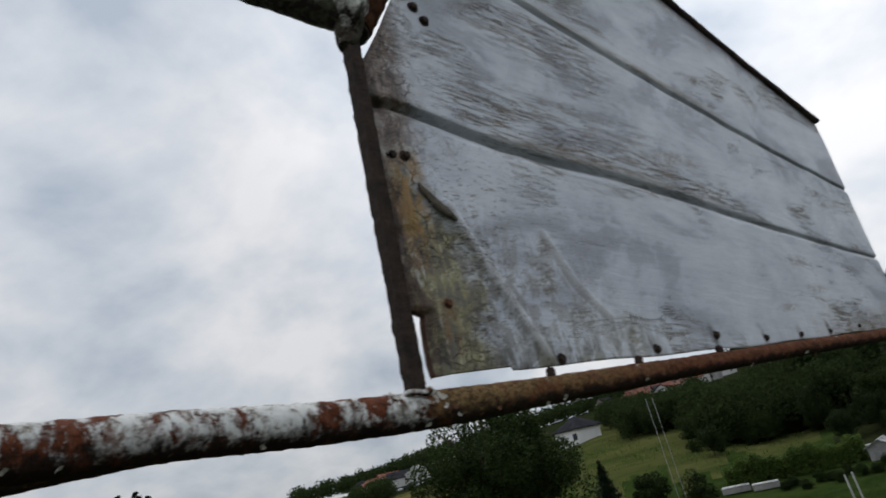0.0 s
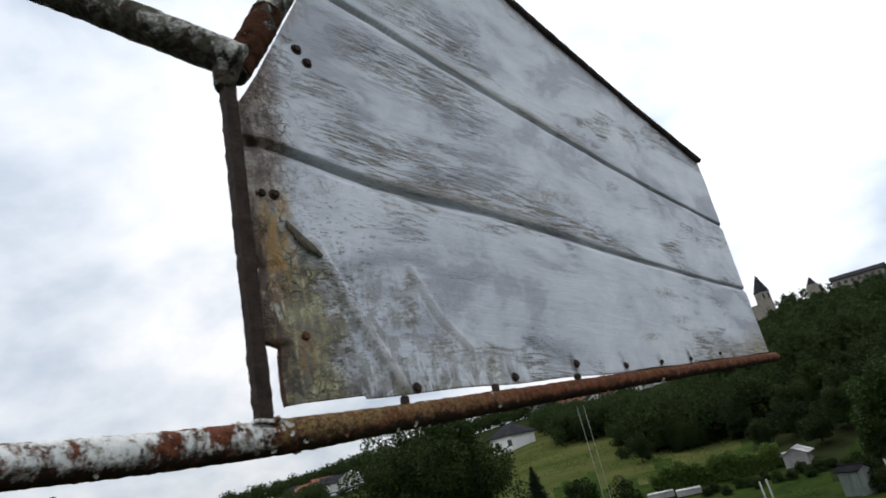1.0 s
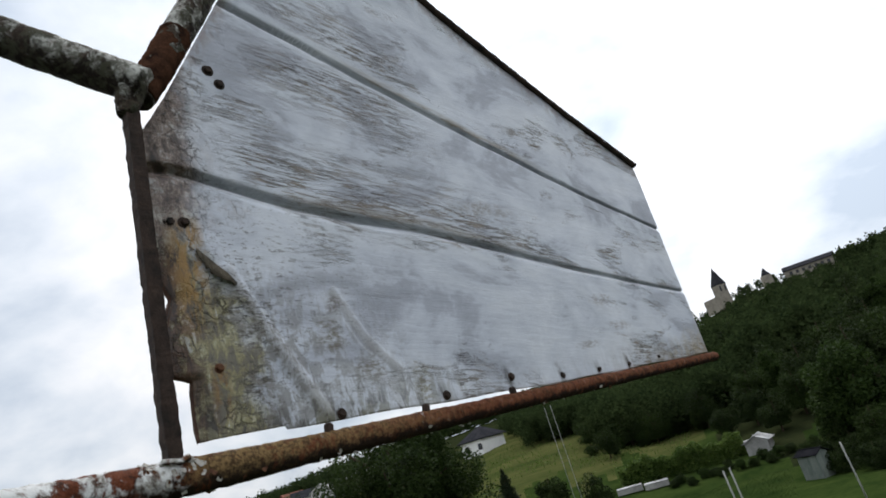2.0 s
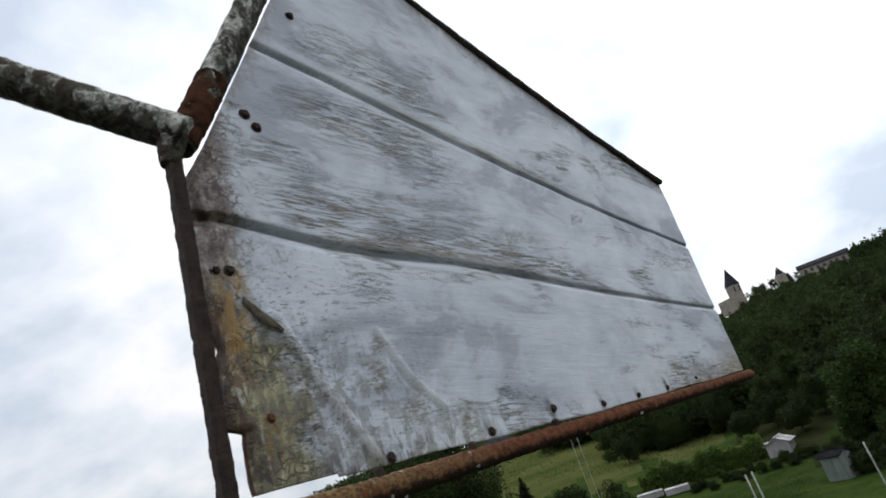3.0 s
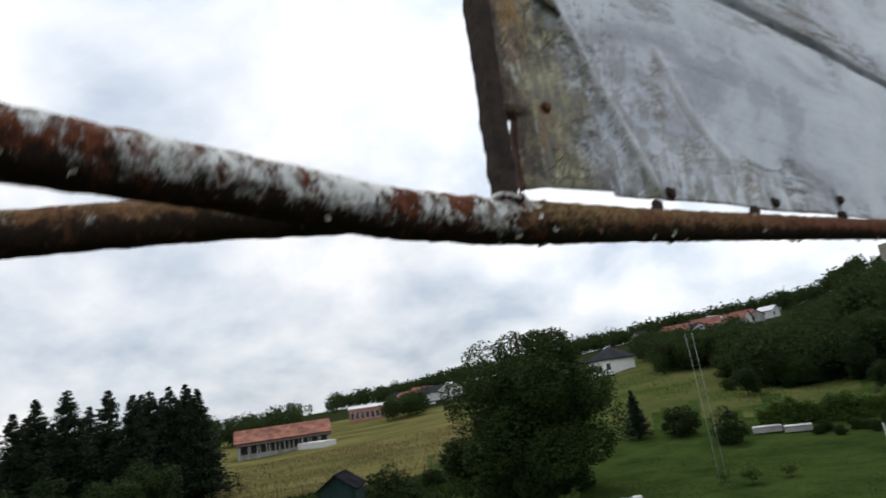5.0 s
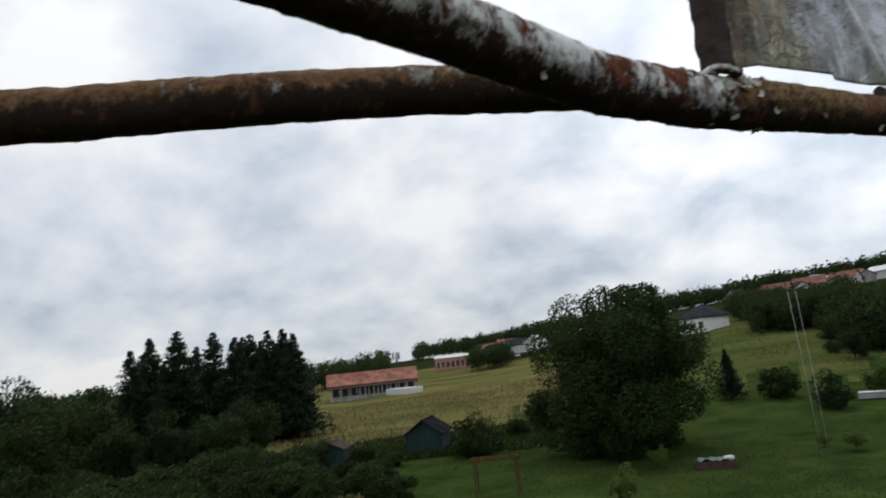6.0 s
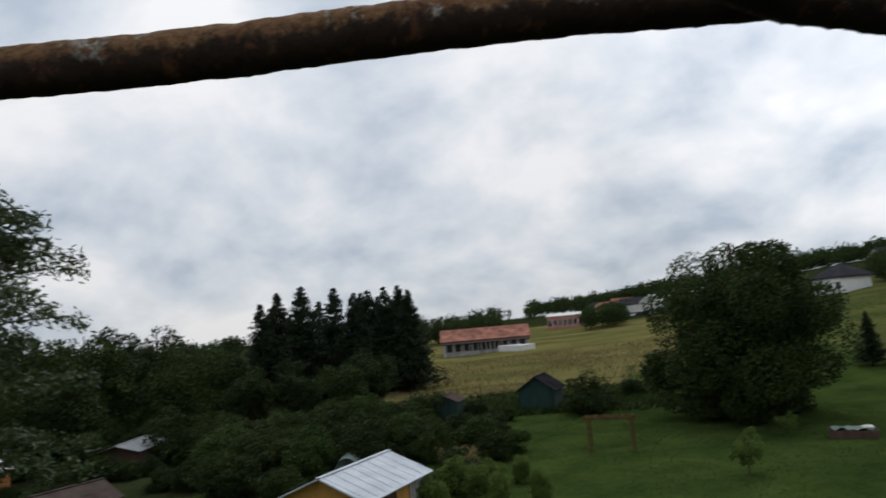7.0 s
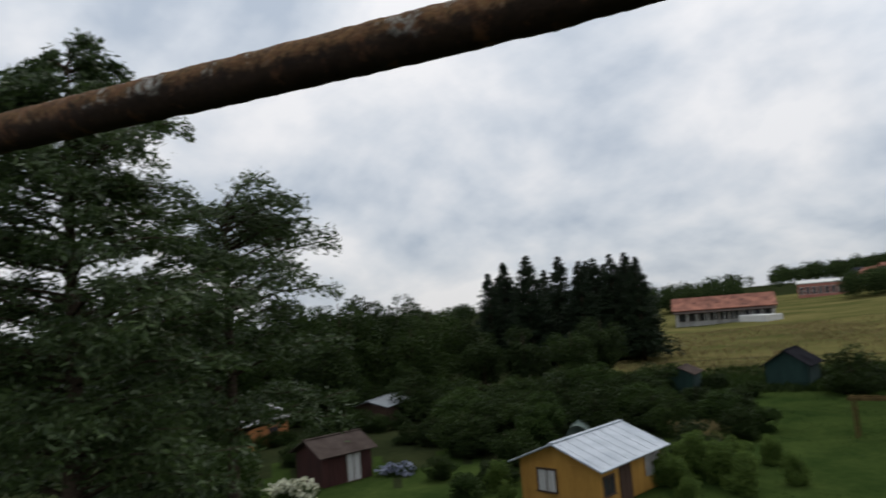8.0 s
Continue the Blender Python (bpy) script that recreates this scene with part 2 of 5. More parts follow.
    for c in (0.30, 0.413, 0.771, 1.055, 1.315, 1.535, 1.738, 1.90, 1.99, 2.09):
        sm = mul(span(n, l, calc(n, l, "ABSOLUTE", add(sub(x, c), mul(z, 0.22)), 0.0), 0.020, 0.006), span(n, l, foot, 0.075 if c < 1.4 else 0.05, 0.015))
        base = mixc(n, l, mul(sm, span(n, l, mm, 0.42, 0.56, (0.95, 0.35))), base, (0.045, 0.038, 0.032))
    ends = mul(span(n, l, foot, 0.12, 0.02), span(n, l, x, 1.6, 2.3))
    base = mixc(n, l, mul(ends, span(n, l, mm, 0.45, 0.55, (0.2, 0.9))), base, (0.40, 0.34, 0.235))
    # rust creeping down from the top edge
    tops = own("from_top")
    rt = mul(span(n, l, add(tops, mul(off, 0.08)), 0.09, 0.02), span(n, l, mm, 0.44, 0.54))
    base = mixc(n, l, mul(rt, 0.55), base, (0.24, 0.17, 0.135))
    l.new(base, b.inputs["Base Color"])
    h = sub(mul(brush, 0.5), add(worn, mul(side, 0.7)))
    h = sub(add(h, mul(alg, mm)), mul(crack, 0.8))
    bump(n, l, b, h, 0.75, 0.004)
    l.new(span(n, l, worn, 0, 1, (0.42, 0.85)), b.inputs["Roughness"])
    return m


def peeling_pipe(name, paint_amount, rust=(0.20, 0.065, 0.025), paint=(0.72, 0.72, 0.69), moss=0.0, fade=None, ochre=0.0, bare_shade=0.0):
    """Rusty steel tube with flaking white paint. fade: the paint's amount falls off along this world direction, from a
    to b.
    The last argument: how far up the tube the paint is off from below and shade is painted on."""
    m, n, l, b = material(name, 0.85)
    v = world_pos(n)
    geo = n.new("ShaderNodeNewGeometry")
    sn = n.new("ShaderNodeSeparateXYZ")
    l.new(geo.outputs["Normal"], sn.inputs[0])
    patch = noise_tex(n, l, v, 18, 7, 0.64, 0.35, (1, 1, 0.6))
    flake = noise_tex(n, l, v, 95, 7, 0.75, 0.1)
    fine = noise_tex(n, l, v, 240, 4, 0.7)
    r = noise_tex(n, l, v, 42, 8, 0.78, 0.15)
    rcol = ramp_of(n, l, r, [(0.30, (0.014, 0.009, 0.008)), (0.42, tuple(c * 0.34 for c in rust)), (0.50, tuple(c * 0.75 for c in rust)), (0.57, rust), (0.66, tuple(0.5 * c + 0.1 for c in rust)), (0.78, (0.40, 0.32, 0.24))])
    along = None
    if fade:
        d = n.new("ShaderNodeVectorMath")
        d.operation = "DOT_PRODUCT"
        l.new(v, d.inputs[0])
        d.inputs[1].default_value = fade[0]
        along = d.outputs["Value"]
    if ochre:
        oc = noise_tex(n, l, v, 17, 7, 0.7, 0.5)
        oc = span(n, l, oc, 0.32, 0.47, (0, ochre))
        if fade:
            oc = calc(n, l, "MULTIPLY", oc, calc(n, l, "MULTIPLY", span(n, l, along, fade[1], fade[1] + 0.06), span(n, l, along, fade[2] + 0.75, fade[2] + 0.20, (0.15, 1.0))))
        rcol = mixc(n, l, oc, rcol, mixc(n, l, span(n, l, flake, 0.42, 0.58), (0.070, 0.042, 0.020), (0.27, 0.175, 0.075)))
    mix = calc(n, l, "ADD", calc(n, l, "MULTIPLY", patch, 0.74), calc(n, l, "MULTIPLY", flake, 0.26))
    if fade:
        mix = calc(n, l, "ADD", mix, span(n, l, along, fade[1], fade[2], (0.0, -0.16)))
    pm = span(n, l, mix, 0.495 - paint_amount, 0.545 - paint_amount)
    if bare_shade:
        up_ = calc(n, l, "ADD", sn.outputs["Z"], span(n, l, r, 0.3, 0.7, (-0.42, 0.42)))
        pm = calc(n, l, "MULTIPLY", pm, span(n, l, up_, bare_shade - 0.35, bare_shade + 0.10))
        # near-black put into the underside's colour, standing in for its shade
        under_shade = span(n, l, up_, bare_shade + 0.22, bare_shade - 0.20, (0.0, 0.90))
        rcol = mixc(n, l, under_shade, rcol, (0.016, 0.011, 0.009))
    dirt = noise_tex(n, l, v, 40, 8, 0.72, 0.1)
    pcol = ramp_of(n, l, dirt, [(0.32, (0.050, 0.042, 0.034)), (0.385, (0.22, 0.20, 0.17)), (0.43, (0.46, 0.445, 0.41)), (0.50, tuple(q * 0.90 for q in paint)), (0.60, paint)])
    c = mixc(n, l, pm, rcol, pcol)
    stain = noise_tex(n, l, v, 27, 8, 0.72, 0.25, (1, 1, 0.55))
    c = mixc(n, l, span(n, l, stain, 0.555, 0.625, (0, 0.62)), c, tuple(q * 0.85 for q in rust))
    if moss:
        g = noise_tex(n, l, v, 36, 7, 0.74, 0.5)
        c = mixc(n, l, span(n, l, g, 0.47, 0.56, (0, moss)), c, (0.075, 0.075, 0.05))
        c = mixc(n, l, span(n, l, flake, 0.55, 0.65, (0, 0.6)), c, (0.025, 0.022, 0.018))
    l.new(c, b.inputs["Base Color"])
    b.inputs["Specular IOR Level"].default_value = 0.18
    h = calc(n, l, "ADD", calc(n, l, "MULTIPLY", pm, 0.7), calc(n, l, "ADD", flake, calc(n, l, "MULTIPLY", fine, 0.4)))
    bump(n, l, b, h, 0.8, 0.004)
    return m


def noisy(name, a, c, scale=6.0, rough=0.8, bump_by=0.3, dist=0.01, stretch=None, kind="world"):
    """A plain surface that varies between two colours at two scales."""
    m, n, l, b = material(name, rough)
    v = world_pos(n) if kind == "world" else coords(n)
    f1 = noise_tex(n, l, v, scale, 6, 0.62, 0.3, stretch)
    f2 = noise_tex(n, l, v, scale * 9, 4, 0.6, 0.0, stretch)
    f = calc(n, l, "ADD", calc(n, l, "MULTIPLY", f1, 0.7), calc(n, l, "MULTIPLY", f2, 0.3))
    l.new(ramp_of(n, l, f, [(0.35, a), (0.65, c)]), b.inputs["Base Color"])
    b.inputs["Specular IOR Level"].default_value = 0.0 if rough >= 0.9 else 0.3
    if bump_by:
        bump(n, l, b, f, bump_by, dist)
    return m


def leaf_mat(name, a, c, light=0.25):
    """Leaves: each one its own green, larger clumps lighter and darker; some light comes through."""
    m, n, l, b = material(name, 0.55)
    isl = n.new("ShaderNodeNewGeometry").outputs["Random Per Island"]
    cl = calc(n, l, "ADD", calc(n, l, "MULTIPLY", noise_tex(n, l, world_pos(n), 0.8, 4, 0.6), 0.55), calc(n, l, "MULTIPLY", noise_tex(n, l, world_pos(n), 0.11, 2, 0.5), 0.45))
    f = calc(n, l, "ADD", calc(n, l, "MULTIPLY", isl, 0.5), calc(n, l, "MULTIPLY", span(n, l, cl, 0.3, 0.7), 0.5))
    col = ramp_of(n, l, f, [(0.1, a), (0.9, c)])
    l.new(col, b.inputs["Base Color"])
    b.inputs["Specular IOR Level"].default_value = 0.08
    tr = n.new("ShaderNodeBsdfTranslucent")
    l.new(col, tr.inputs["Color"])
    mx = n.new("ShaderNodeMixShader")
    mx.inputs[0].default_value = light
    out = n["Material Output"]
    l.new(b.outputs[0], mx.inputs[1]); l.new(tr.outputs[0], mx.inputs[2]); l.new(mx.outputs[0], out.inputs["Surface"])
    return m


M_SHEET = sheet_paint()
M_RAIL = peeling_pipe("rail_rust_and_paint", 0.050, (0.170, 0.052, 0.023), (0.80, 0.81, 0.79), fade=((0.664, 0.748, 0), 0.72, 0.80), ochre=1.0, bare_shade=-0.30)
M_BRANCH = peeling_pipe("brace_rust", -0.05, (0.165, 0.072, 0.033), (0.42, 0.42, 0.37), ochre=0.45, bare_shade=0.05)
M_UPPER = peeling_pipe("lichen_tube", 0.03, (0.075, 0.055, 0.040), (0.62, 0.62, 0.57), 0.80, bare_shade=-0.15)
M_FOOT = noisy("brown_rust", (0.016, 0.011, 0.009), (0.105, 0.050, 0.030), 26, 0.9, 0.7, 0.004)
M_FLAKE = noisy("loose_paint", (0.30, 0.27, 0.22), (0.66, 0.65, 0.61), 60, 0.8, 0.4, 0.002)
M_BAR = noisy("dark_rusty_angle", (0.008, 0.007, 0.006), (0.060, 0.038, 0.028), 30, 0.85, 0.8, 0.004)
M_PEEL = noisy("dirty_peeled_paint", (0.018, 0.015, 0.011), (0.150, 0.125, 0.088), 38, 0.85, 0.8, 0.004)
M_BOLT = noisy("rusty_bolt", (0.05, 0.022, 0.014), (0.17, 0.075, 0.035), 60, 0.8, 0.5, 0.002)
M_LAWN = noisy("lawn", (0.016, 0.031, 0.008), (0.044, 0.065, 0.017), 0.30, 0.9, 0.6, 0.05)
M_MEADOW = noisy("dry_meadow", (0.052, 0.062, 0.019), (0.160, 0.138, 0.054), 0.09, 0.95, 0.6, 0.1, (0.6, 1.6, 1))
M_SLOPE = noisy("greenish_hay_meadow", (0.034, 0.050, 0.014), (0.100, 0.100, 0.036), 0.13, 0.95, 0.6, 0.1, (0.6, 1.6, 1))
M_ROUGH = noisy("rough_ground", (0.013, 0.018, 0.008), (0.032, 0.038, 0.016), 0.2, 0.95, 0.6, 0.1)
M_LEAF = leaf_mat("leaves_green", (0.009, 0.019, 0.005), (0.047, 0.074, 0.018), 0.3)
M_LEAF_D = leaf_mat("leaves_dark", (0.007, 0.015, 0.005), (0.040, 0.062, 0.016), 0.24)
M_LEAF_L = leaf_mat("leaves_fresh", (0.013, 0.028, 0.007), (0.052, 0.084, 0.020), 0.3)
M_LEAF_B = leaf_mat("leaves_bright", (0.040, 0.074, 0.016), (0.140, 0.200, 0.048), 0.4)
M_NEAR = leaf_mat("leaves_glossy", (0.014, 0.029, 0.008), (0.072, 0.110, 0.034), 0.3)
M_NEAR.node_tree.nodes["Principled BSDF"].inputs["Roughness"].default_value = 0.45
M_NEAR.node_tree.nodes["Principled BSDF"].inputs["Specular IOR Level"].default_value = 0.28
M_FIR = leaf_mat("fir_needles", (0.007, 0.014, 0.008), (0.026, 0.040, 0.018), 0.12)
M_FOREST = leaf_mat("far_woods", (0.016, 0.028, 0.012), (0.058, 0.082, 0.030), 0.35)
M_FOREST.node_tree.nodes["Principled BSDF"].inputs["Specular IOR Level"].default_value = 0.0
M_BARK = noisy("bark", (0.03, 0.022, 0.016), (0.085, 0.065, 0.048), 9, 0.95, 0.8, 0.02)
M_WHITE = noisy("white_render", (0.50, 0.50, 0.48), (0.66, 0.66, 0.64), 0.8, 0.85, 0.2, 0.01)
M_BRIGHT = noisy("fresh_white_paint", (0.74, 0.74, 0.73), (0.84, 0.84, 0.83), 0.8, 0.8, 0.1, 0.01)
M_ROOF_RED = noisy("red_roof_tiles", (0.085, 0.026, 0.017), (0.34, 0.135, 0.085), 0.45, 0.8, 0.5, 0.05)
M_PALE_SHED = noisy("pale_grey_green_boards", (0.10, 0.125, 0.11), (0.21, 0.235, 0.21), 2.0, 0.85, 0.3, 0.008, (1, 1, 0.25))
M_ROOF_OLD = noisy("weathered_red_tiles", (0.075, 0.026, 0.019), (0.235, 0.088, 0.060), 0.5, 0.85, 0.5, 0.05)
M_ROOF_DARK = noisy("dark_roof", (0.022, 0.023, 0.027), (0.050, 0.050, 0.056), 0.7, 0.9, 0.4, 0.03)
M_ROOF_BLACK = noisy("black_roofing_felt", (0.008, 0.008, 0.010), (0.026, 0.026, 0.030), 0.9, 0.95, 0.4, 0.02)
M_TUNNEL = noisy("faded_green_film", (0.07, 0.11, 0.095), (0.16, 0.20, 0.18), 2, 0.6, 0.4, 0.02)
M_DULL = noisy("stained_pale_render", (0.22, 0.22, 0.21), (0.44, 0.43, 0.41), 0.5, 0.9, 0.3, 0.01)
M_ROOF_BROWN = noisy("brown_roofing_felt", (0.042, 0.032, 0.028), (0.085, 0.068, 0.060), 1.4, 0.9, 0.4, 0.01)
M_ROOF_METAL = noisy("galvanised_roof", (0.30, 0.34, 0.385), (0.46, 0.50, 0.55), 1.2, 0.42, 0.25, 0.01)
M_ROOF_GREY = noisy("dull_grey_sheet_roof", (0.10, 0.115, 0.125), (0.20, 0.22, 0.235), 1.6, 0.7, 0.3, 0.01)
M_YELLOW = noisy("ochre_wood_paint", (0.30, 0.155, 0.030), (0.46, 0.25, 0.055), 1.8, 0.75, 0.35, 0.008, (1, 1, 0.25))
M_MAROON = noisy("maroon_wood", (0.026, 0.009, 0.008), (0.058, 0.019, 0.016), 2.5, 0.8, 0.35, 0.008, (1, 1, 0.25))
M_GREENW = noisy("green_wood_paint", (0.006, 0.022, 0.019), (0.016, 0.044, 0.037), 2.0, 0.8, 0.3, 0.008, (1, 1, 0.25))
M_ORANGE = noisy("orange_wood", (0.23, 0.09, 0.03), (0.38, 0.16, 0.055), 2.0, 0.8, 0.3, 0.008, (1, 1, 0.25))
M_WOOD = noisy("weathered_wood", (0.050, 0.036, 0.016), (0.115, 0.082, 0.036), 5, 0.9, 0.4, 0.006, (1, 1, 0.3))
M_DKWOOD = noisy("dark_brown_wood", (0.04, 0.022, 0.015), (0.085, 0.05, 0.035), 4, 0.8, 0.3, 0.006, (1, 1, 0.3))
M_BRICK = noisy("pink_render", (0.34, 0.13, 0.10), (0.46, 0.22, 0.18), 0.6, 0.9, 0.2, 0.02)
M_ROOF_PATCH = noisy("patchy_white_roof", (0.03, 0.03, 0.03), (0.72, 0.72, 0.72), 1.1, 0.8, 0.3, 0.01)
M_STONE = noisy("church_stone", (0.21, 0.19, 0.155), (0.34, 0.31, 0.26), 0.4, 0.9, 0.3, 0.05)
M_CURTAIN = noisy("white_curtain", (0.34, 0.34, 0.33), (0.54, 0.54, 0.52), 3, 0.8, 0.2, 0.01, (3, 3, 0.2))
M_FLOWER = leaf_mat("cream_blossom", (0.42, 0.43, 0.28), (0.72, 0.72, 0.58), 0.3)
M_BLUEF = leaf_mat("pale_blue_blossom", (0.16, 0.19, 0.30), (0.45, 0.47, 0.58), 0.3)
M_BLADE = leaf_mat("grass_blades", (0.020, 0.038, 0.010), (0.054, 0.080, 0.021), 0.35)
M_STRAW = leaf_mat("dry_stalks", (0.10, 0.086, 0.034), (0.27, 0.21, 0.10), 0.3)
M_GLASS, gn, gl, gb = material("window_glass", 0.08)
gb.inputs["Base Color"].default_value = (0.03, 0.035, 0.04, 1)
M_POLE = noisy("pale_pole", (0.22, 0.23, 0.215), (0.36, 0.36, 0.34), 3, 0.7, 0.2, 0.005)


# ---- mesh helpers ----
def mesh_of(name, verts, faces, mats, smooth=False):
    me = bpy.data.meshes.new(name)
    me.from_pydata([tuple(map(float, v)) for v in verts], [], faces)
    for m in mats if isinstance(mats, (list, tuple)) else [mats]:
        me.materials.append(m)
    if smooth:
        me.shade_smooth()
    me.update()
    return me


def quads_mesh(name, corners, mat):
    """A mesh of loose quads from an array of shape (count, 4, 3)."""
    k = len(corners)
    me = bpy.data.meshes.new(name)
    me.vertices.add(4 * k); me.loops.add(4 * k); me.polygons.add(k)
    me.vertices.foreach_set("co", np.ascontiguousarray(corners, dtype=np.float32).ravel())
    me.loops.foreach_set("vertex_index", np.arange(4 * k, dtype=np.int32))
    me.polygons.foreach_set("loop_start", np.arange(0, 4 * k, 4, dtype=np.int32))
    me.materials.append(mat)
    me.update(calc_edges=True)
    return me


def part(name, me, parent=None, label="", m=None):
    ob = new(name, me)
    if parent is not None:
        ob.parent = parent
    if m is not None:
        ob.matrix_basis = m
    return tagged(ob, label)


def base_at(name, m, label, category, group="", kind=""):
    ob = new(name)
    ob.empty_display_size = 0.2
    ob.matrix_basis = m
    return tagged(ob, label, category, group, kind)


def tube(pts, radius, seg=20, rough=0.0, rings=None, freq=30.0, seed=0.0, cap=True):
    """Verts and faces of a tube along points, with a slightly uneven skin. radius: a number or one per point."""
    pts = np.array(pts, float)
    rad = np.full(len(pts), radius) if isinstance(radius, (int, float)) else np.array(radius, float)
    if rings:
        step = np.r_[0, np.cumsum(np.linalg.norm(np.diff(pts, axis=0), axis=1))]
        want = np.linspace(0, step[-1], rings)
        rad = np.interp(want, step, rad)
        pts = np.stack([np.interp(want, step, pts[:, k]) for k in range(3)], 1)
    verts, faces = [], []
    for i, p in enumerate(pts):
        t = pts[min(i + 1, len(pts) - 1)] - pts[max(i - 1, 0)]
        t /= np.linalg.norm(t)
        a = np.cross(t, (0, 0, 1.0) if abs(t[2]) < 0.9 else (1.0, 0, 0)); a /= np.linalg.norm(a)
        b = np.cross(t, a)
        for k in range(seg):
            w = 2 * math.pi * k / seg
            d = a * math.cos(w) + b * math.sin(w)
            r = rad[i]
            if rough:
                q = Vector(p + d * r)
                r += rough * (noise.noise(q * freq + Vector((seed, 0, 0))) + 0.6 * noise.noise(q * freq * 3.1))
            verts.append(p + d * r)
    for i in range(len(pts) - 1):
        for k in range(seg):
            k2 = (k + 1) % seg
            faces.append((i * seg + k, i * seg + k2, (i + 1) * seg + k2, (i + 1) * seg + k))
    if cap:
        faces.append(tuple(range(seg))[::-1]); faces.append(tuple((len(pts) - 1) * seg + k for k in range(seg)))
    return verts, faces


def box_mesh(name, size, mat, at=(0, 0, 0), bevel=0.01):
    bm = bmesh.new()
    bmesh.ops.create_cube(bm, size=1.0)
    bmesh.ops.scale(bm, vec=size, verts=bm.verts)
    if bevel:
        bmesh.ops.bevel(bm, geom=bm.edges[:], offset=min(bevel, min(size) * 0.3), segments=1, affect="EDGES")
    bmesh.ops.translate(bm, vec=at, verts=bm.verts)
    me = bpy.data.meshes.new(name)
    bm.to_mesh(me); bm.free()
    me.materials.append(mat)
    return me


def polar(bearing, r):
    return r * math.sin(radians(bearing)), r * math.cos(radians(bearing))


# ---- ground ----
GZ = -1.0
B_T = [-180, -90, -50, -32, -22, -14, -6, -1, 6, 14, 17, 21, 30, 60, 120, 180]
S1_T = [0, 0, 0.006, 0.014, 0.028, 0.045, 0.09, 0.112, 0.115, 0.09, 0.11, 0.14, 0.14, 0.09, 0, 0]
S2_T = [0, 0, 0.012, 0.028, 0.030, 0.044, 0.053, 0.057, 0.066, 0.088, 0.118, 0.146, 0.145, 0.10, 0, 0]


def ground_z(x, y):
    r, b = np.hypot(x, y), np.degrees(np.arctan2(x, y))
    s1, s2 = np.interp(b, B_T, S1_T), np.interp(b, B_T, S2_T)
    near = np.clip(r - 60, 0, 80)
    near = near * np.clip(near / 30, 0, 1) ** 0.5
    z = GZ + s1 * near + s2 * (np.clip(r, 140, 450) - 140)
    return z + 0.06 * np.sin(x * 0.31 + 1) * np.cos(y * 0.27) * np.clip((r - 10) / 30, 0, 1)


bear = np.unique(np.r_[np.arange(-180, -96, 6.0), np.arange(-96, 44, 0.75), np.arange(44, 181, 6.0)])[:-1]
rad = np.r_[1.5, np.arange(4, 120, 2.0), np.geomspace(120, 3500, 46)]
gv, gf, gm = [(0, 0, GZ)], [], []
for r in rad:
    gx, gy = r * np.sin(np.radians(bear)), r * np.cos(np.radians(bear))
    gv += list(zip(gx, gy, ground_z(gx, gy)))
nb = len(bear)


def ground_kind(b, r):
    wob = 3.0 * math.sin(b * 0.9) + 2.0 * math.sin(b * 2.3 + 1)
    # unseen dark ground below the frame, added to keep green bounce off the undersides
    if r < 21 + 0.4 * wob:
        return 2
    if -44 < b < -19 and r > 72 + wob and r < 260:
        return 1
    if -19 <= b < 15 and r > 84 + 2 * wob and r < 210:
        return 3 if b > -14 + 2 * math.sin(r * 0.2) else 1
    if b < -36 and r > 38 + wob or r > 200 or b > 18 + 2.5 * math.sin(r * 0.13) and r > 70 + 2 * wob:
        return 2
    return 0


for k in range(nb):
    gf.append((0, 1 + (k + 1) % nb, 1 + k)); gm.append(2)
for i in range(len(rad) - 1):
    for k in range(nb):
        k2 = (k + 1) % nb
        gf.append((1 + i * nb + k, 1 + i * nb + k2, 1 + (i + 1) * nb + k2, 1 + (i + 1) * nb + k))
        gm.append(ground_kind(bear[k], rad[i]))
gme = mesh_of("ground", gv, gf, [M_LAWN, M_MEADOW, M_ROUGH, M_SLOPE], True)
gme.polygons.foreach_set("material_index", gm)
gme.flip_normals()
tagged(new("ground", gme), "mown green lawn and dry yellowish meadow below hills", "ground", kind="structure")


# ---- the steel frame with its sheet ----
ORG = Vector((-0.09, 1.05, 7.683))
RUN = Vector((0.664, 0.748, 0)).normalized()
OUT = Vector((RUN.y, -RUN.x, 0))
SHEET_M = Matrix((( RUN.x, -OUT.x, 0, ORG.x), (RUN.y, -OUT.y, 0, ORG.y), (0, 0, 1, ORG.z), (0, 0, 0, 1)))


def on_sheet(s, z, out=0.0):
    return np.array(ORG + RUN * s + OUT * out + Vector((0, 0, z)))


def sheet_top(s):
    return min(0.79 + 1.83 * (s - 0.074), float(np.interp(s, (0.55, 1.07, 1.27, 1.63, 1.95, 2.42), (1.860, 1.592, 1.487, 1.306, 1.150, 0.946))))


def sheet_foot(s):
    if s < 0.262:
        return 0.020
    return max(-0.006, 0.013 - 0.018 * (s - 0.26)) + 0.002 * math.sin(s * 14)


def sheet_edge(z):
    """How far the sheet's near edge stands from its usual line, up its height."""
    slot = max(0, min(1, (0.165 - z) / 0.015))
    gap = max(0, 1 - abs(z - 0.335) / 0.085)
    return -(0.024 if z < 0.5 else max(0.008, 0.024 - 0.16 * (z - 0.5))) * (1 - slot) + 0.026 * slot + 0.034 * gap + 0.003 * noise.noise(Vector((0, 0, z * 26)))


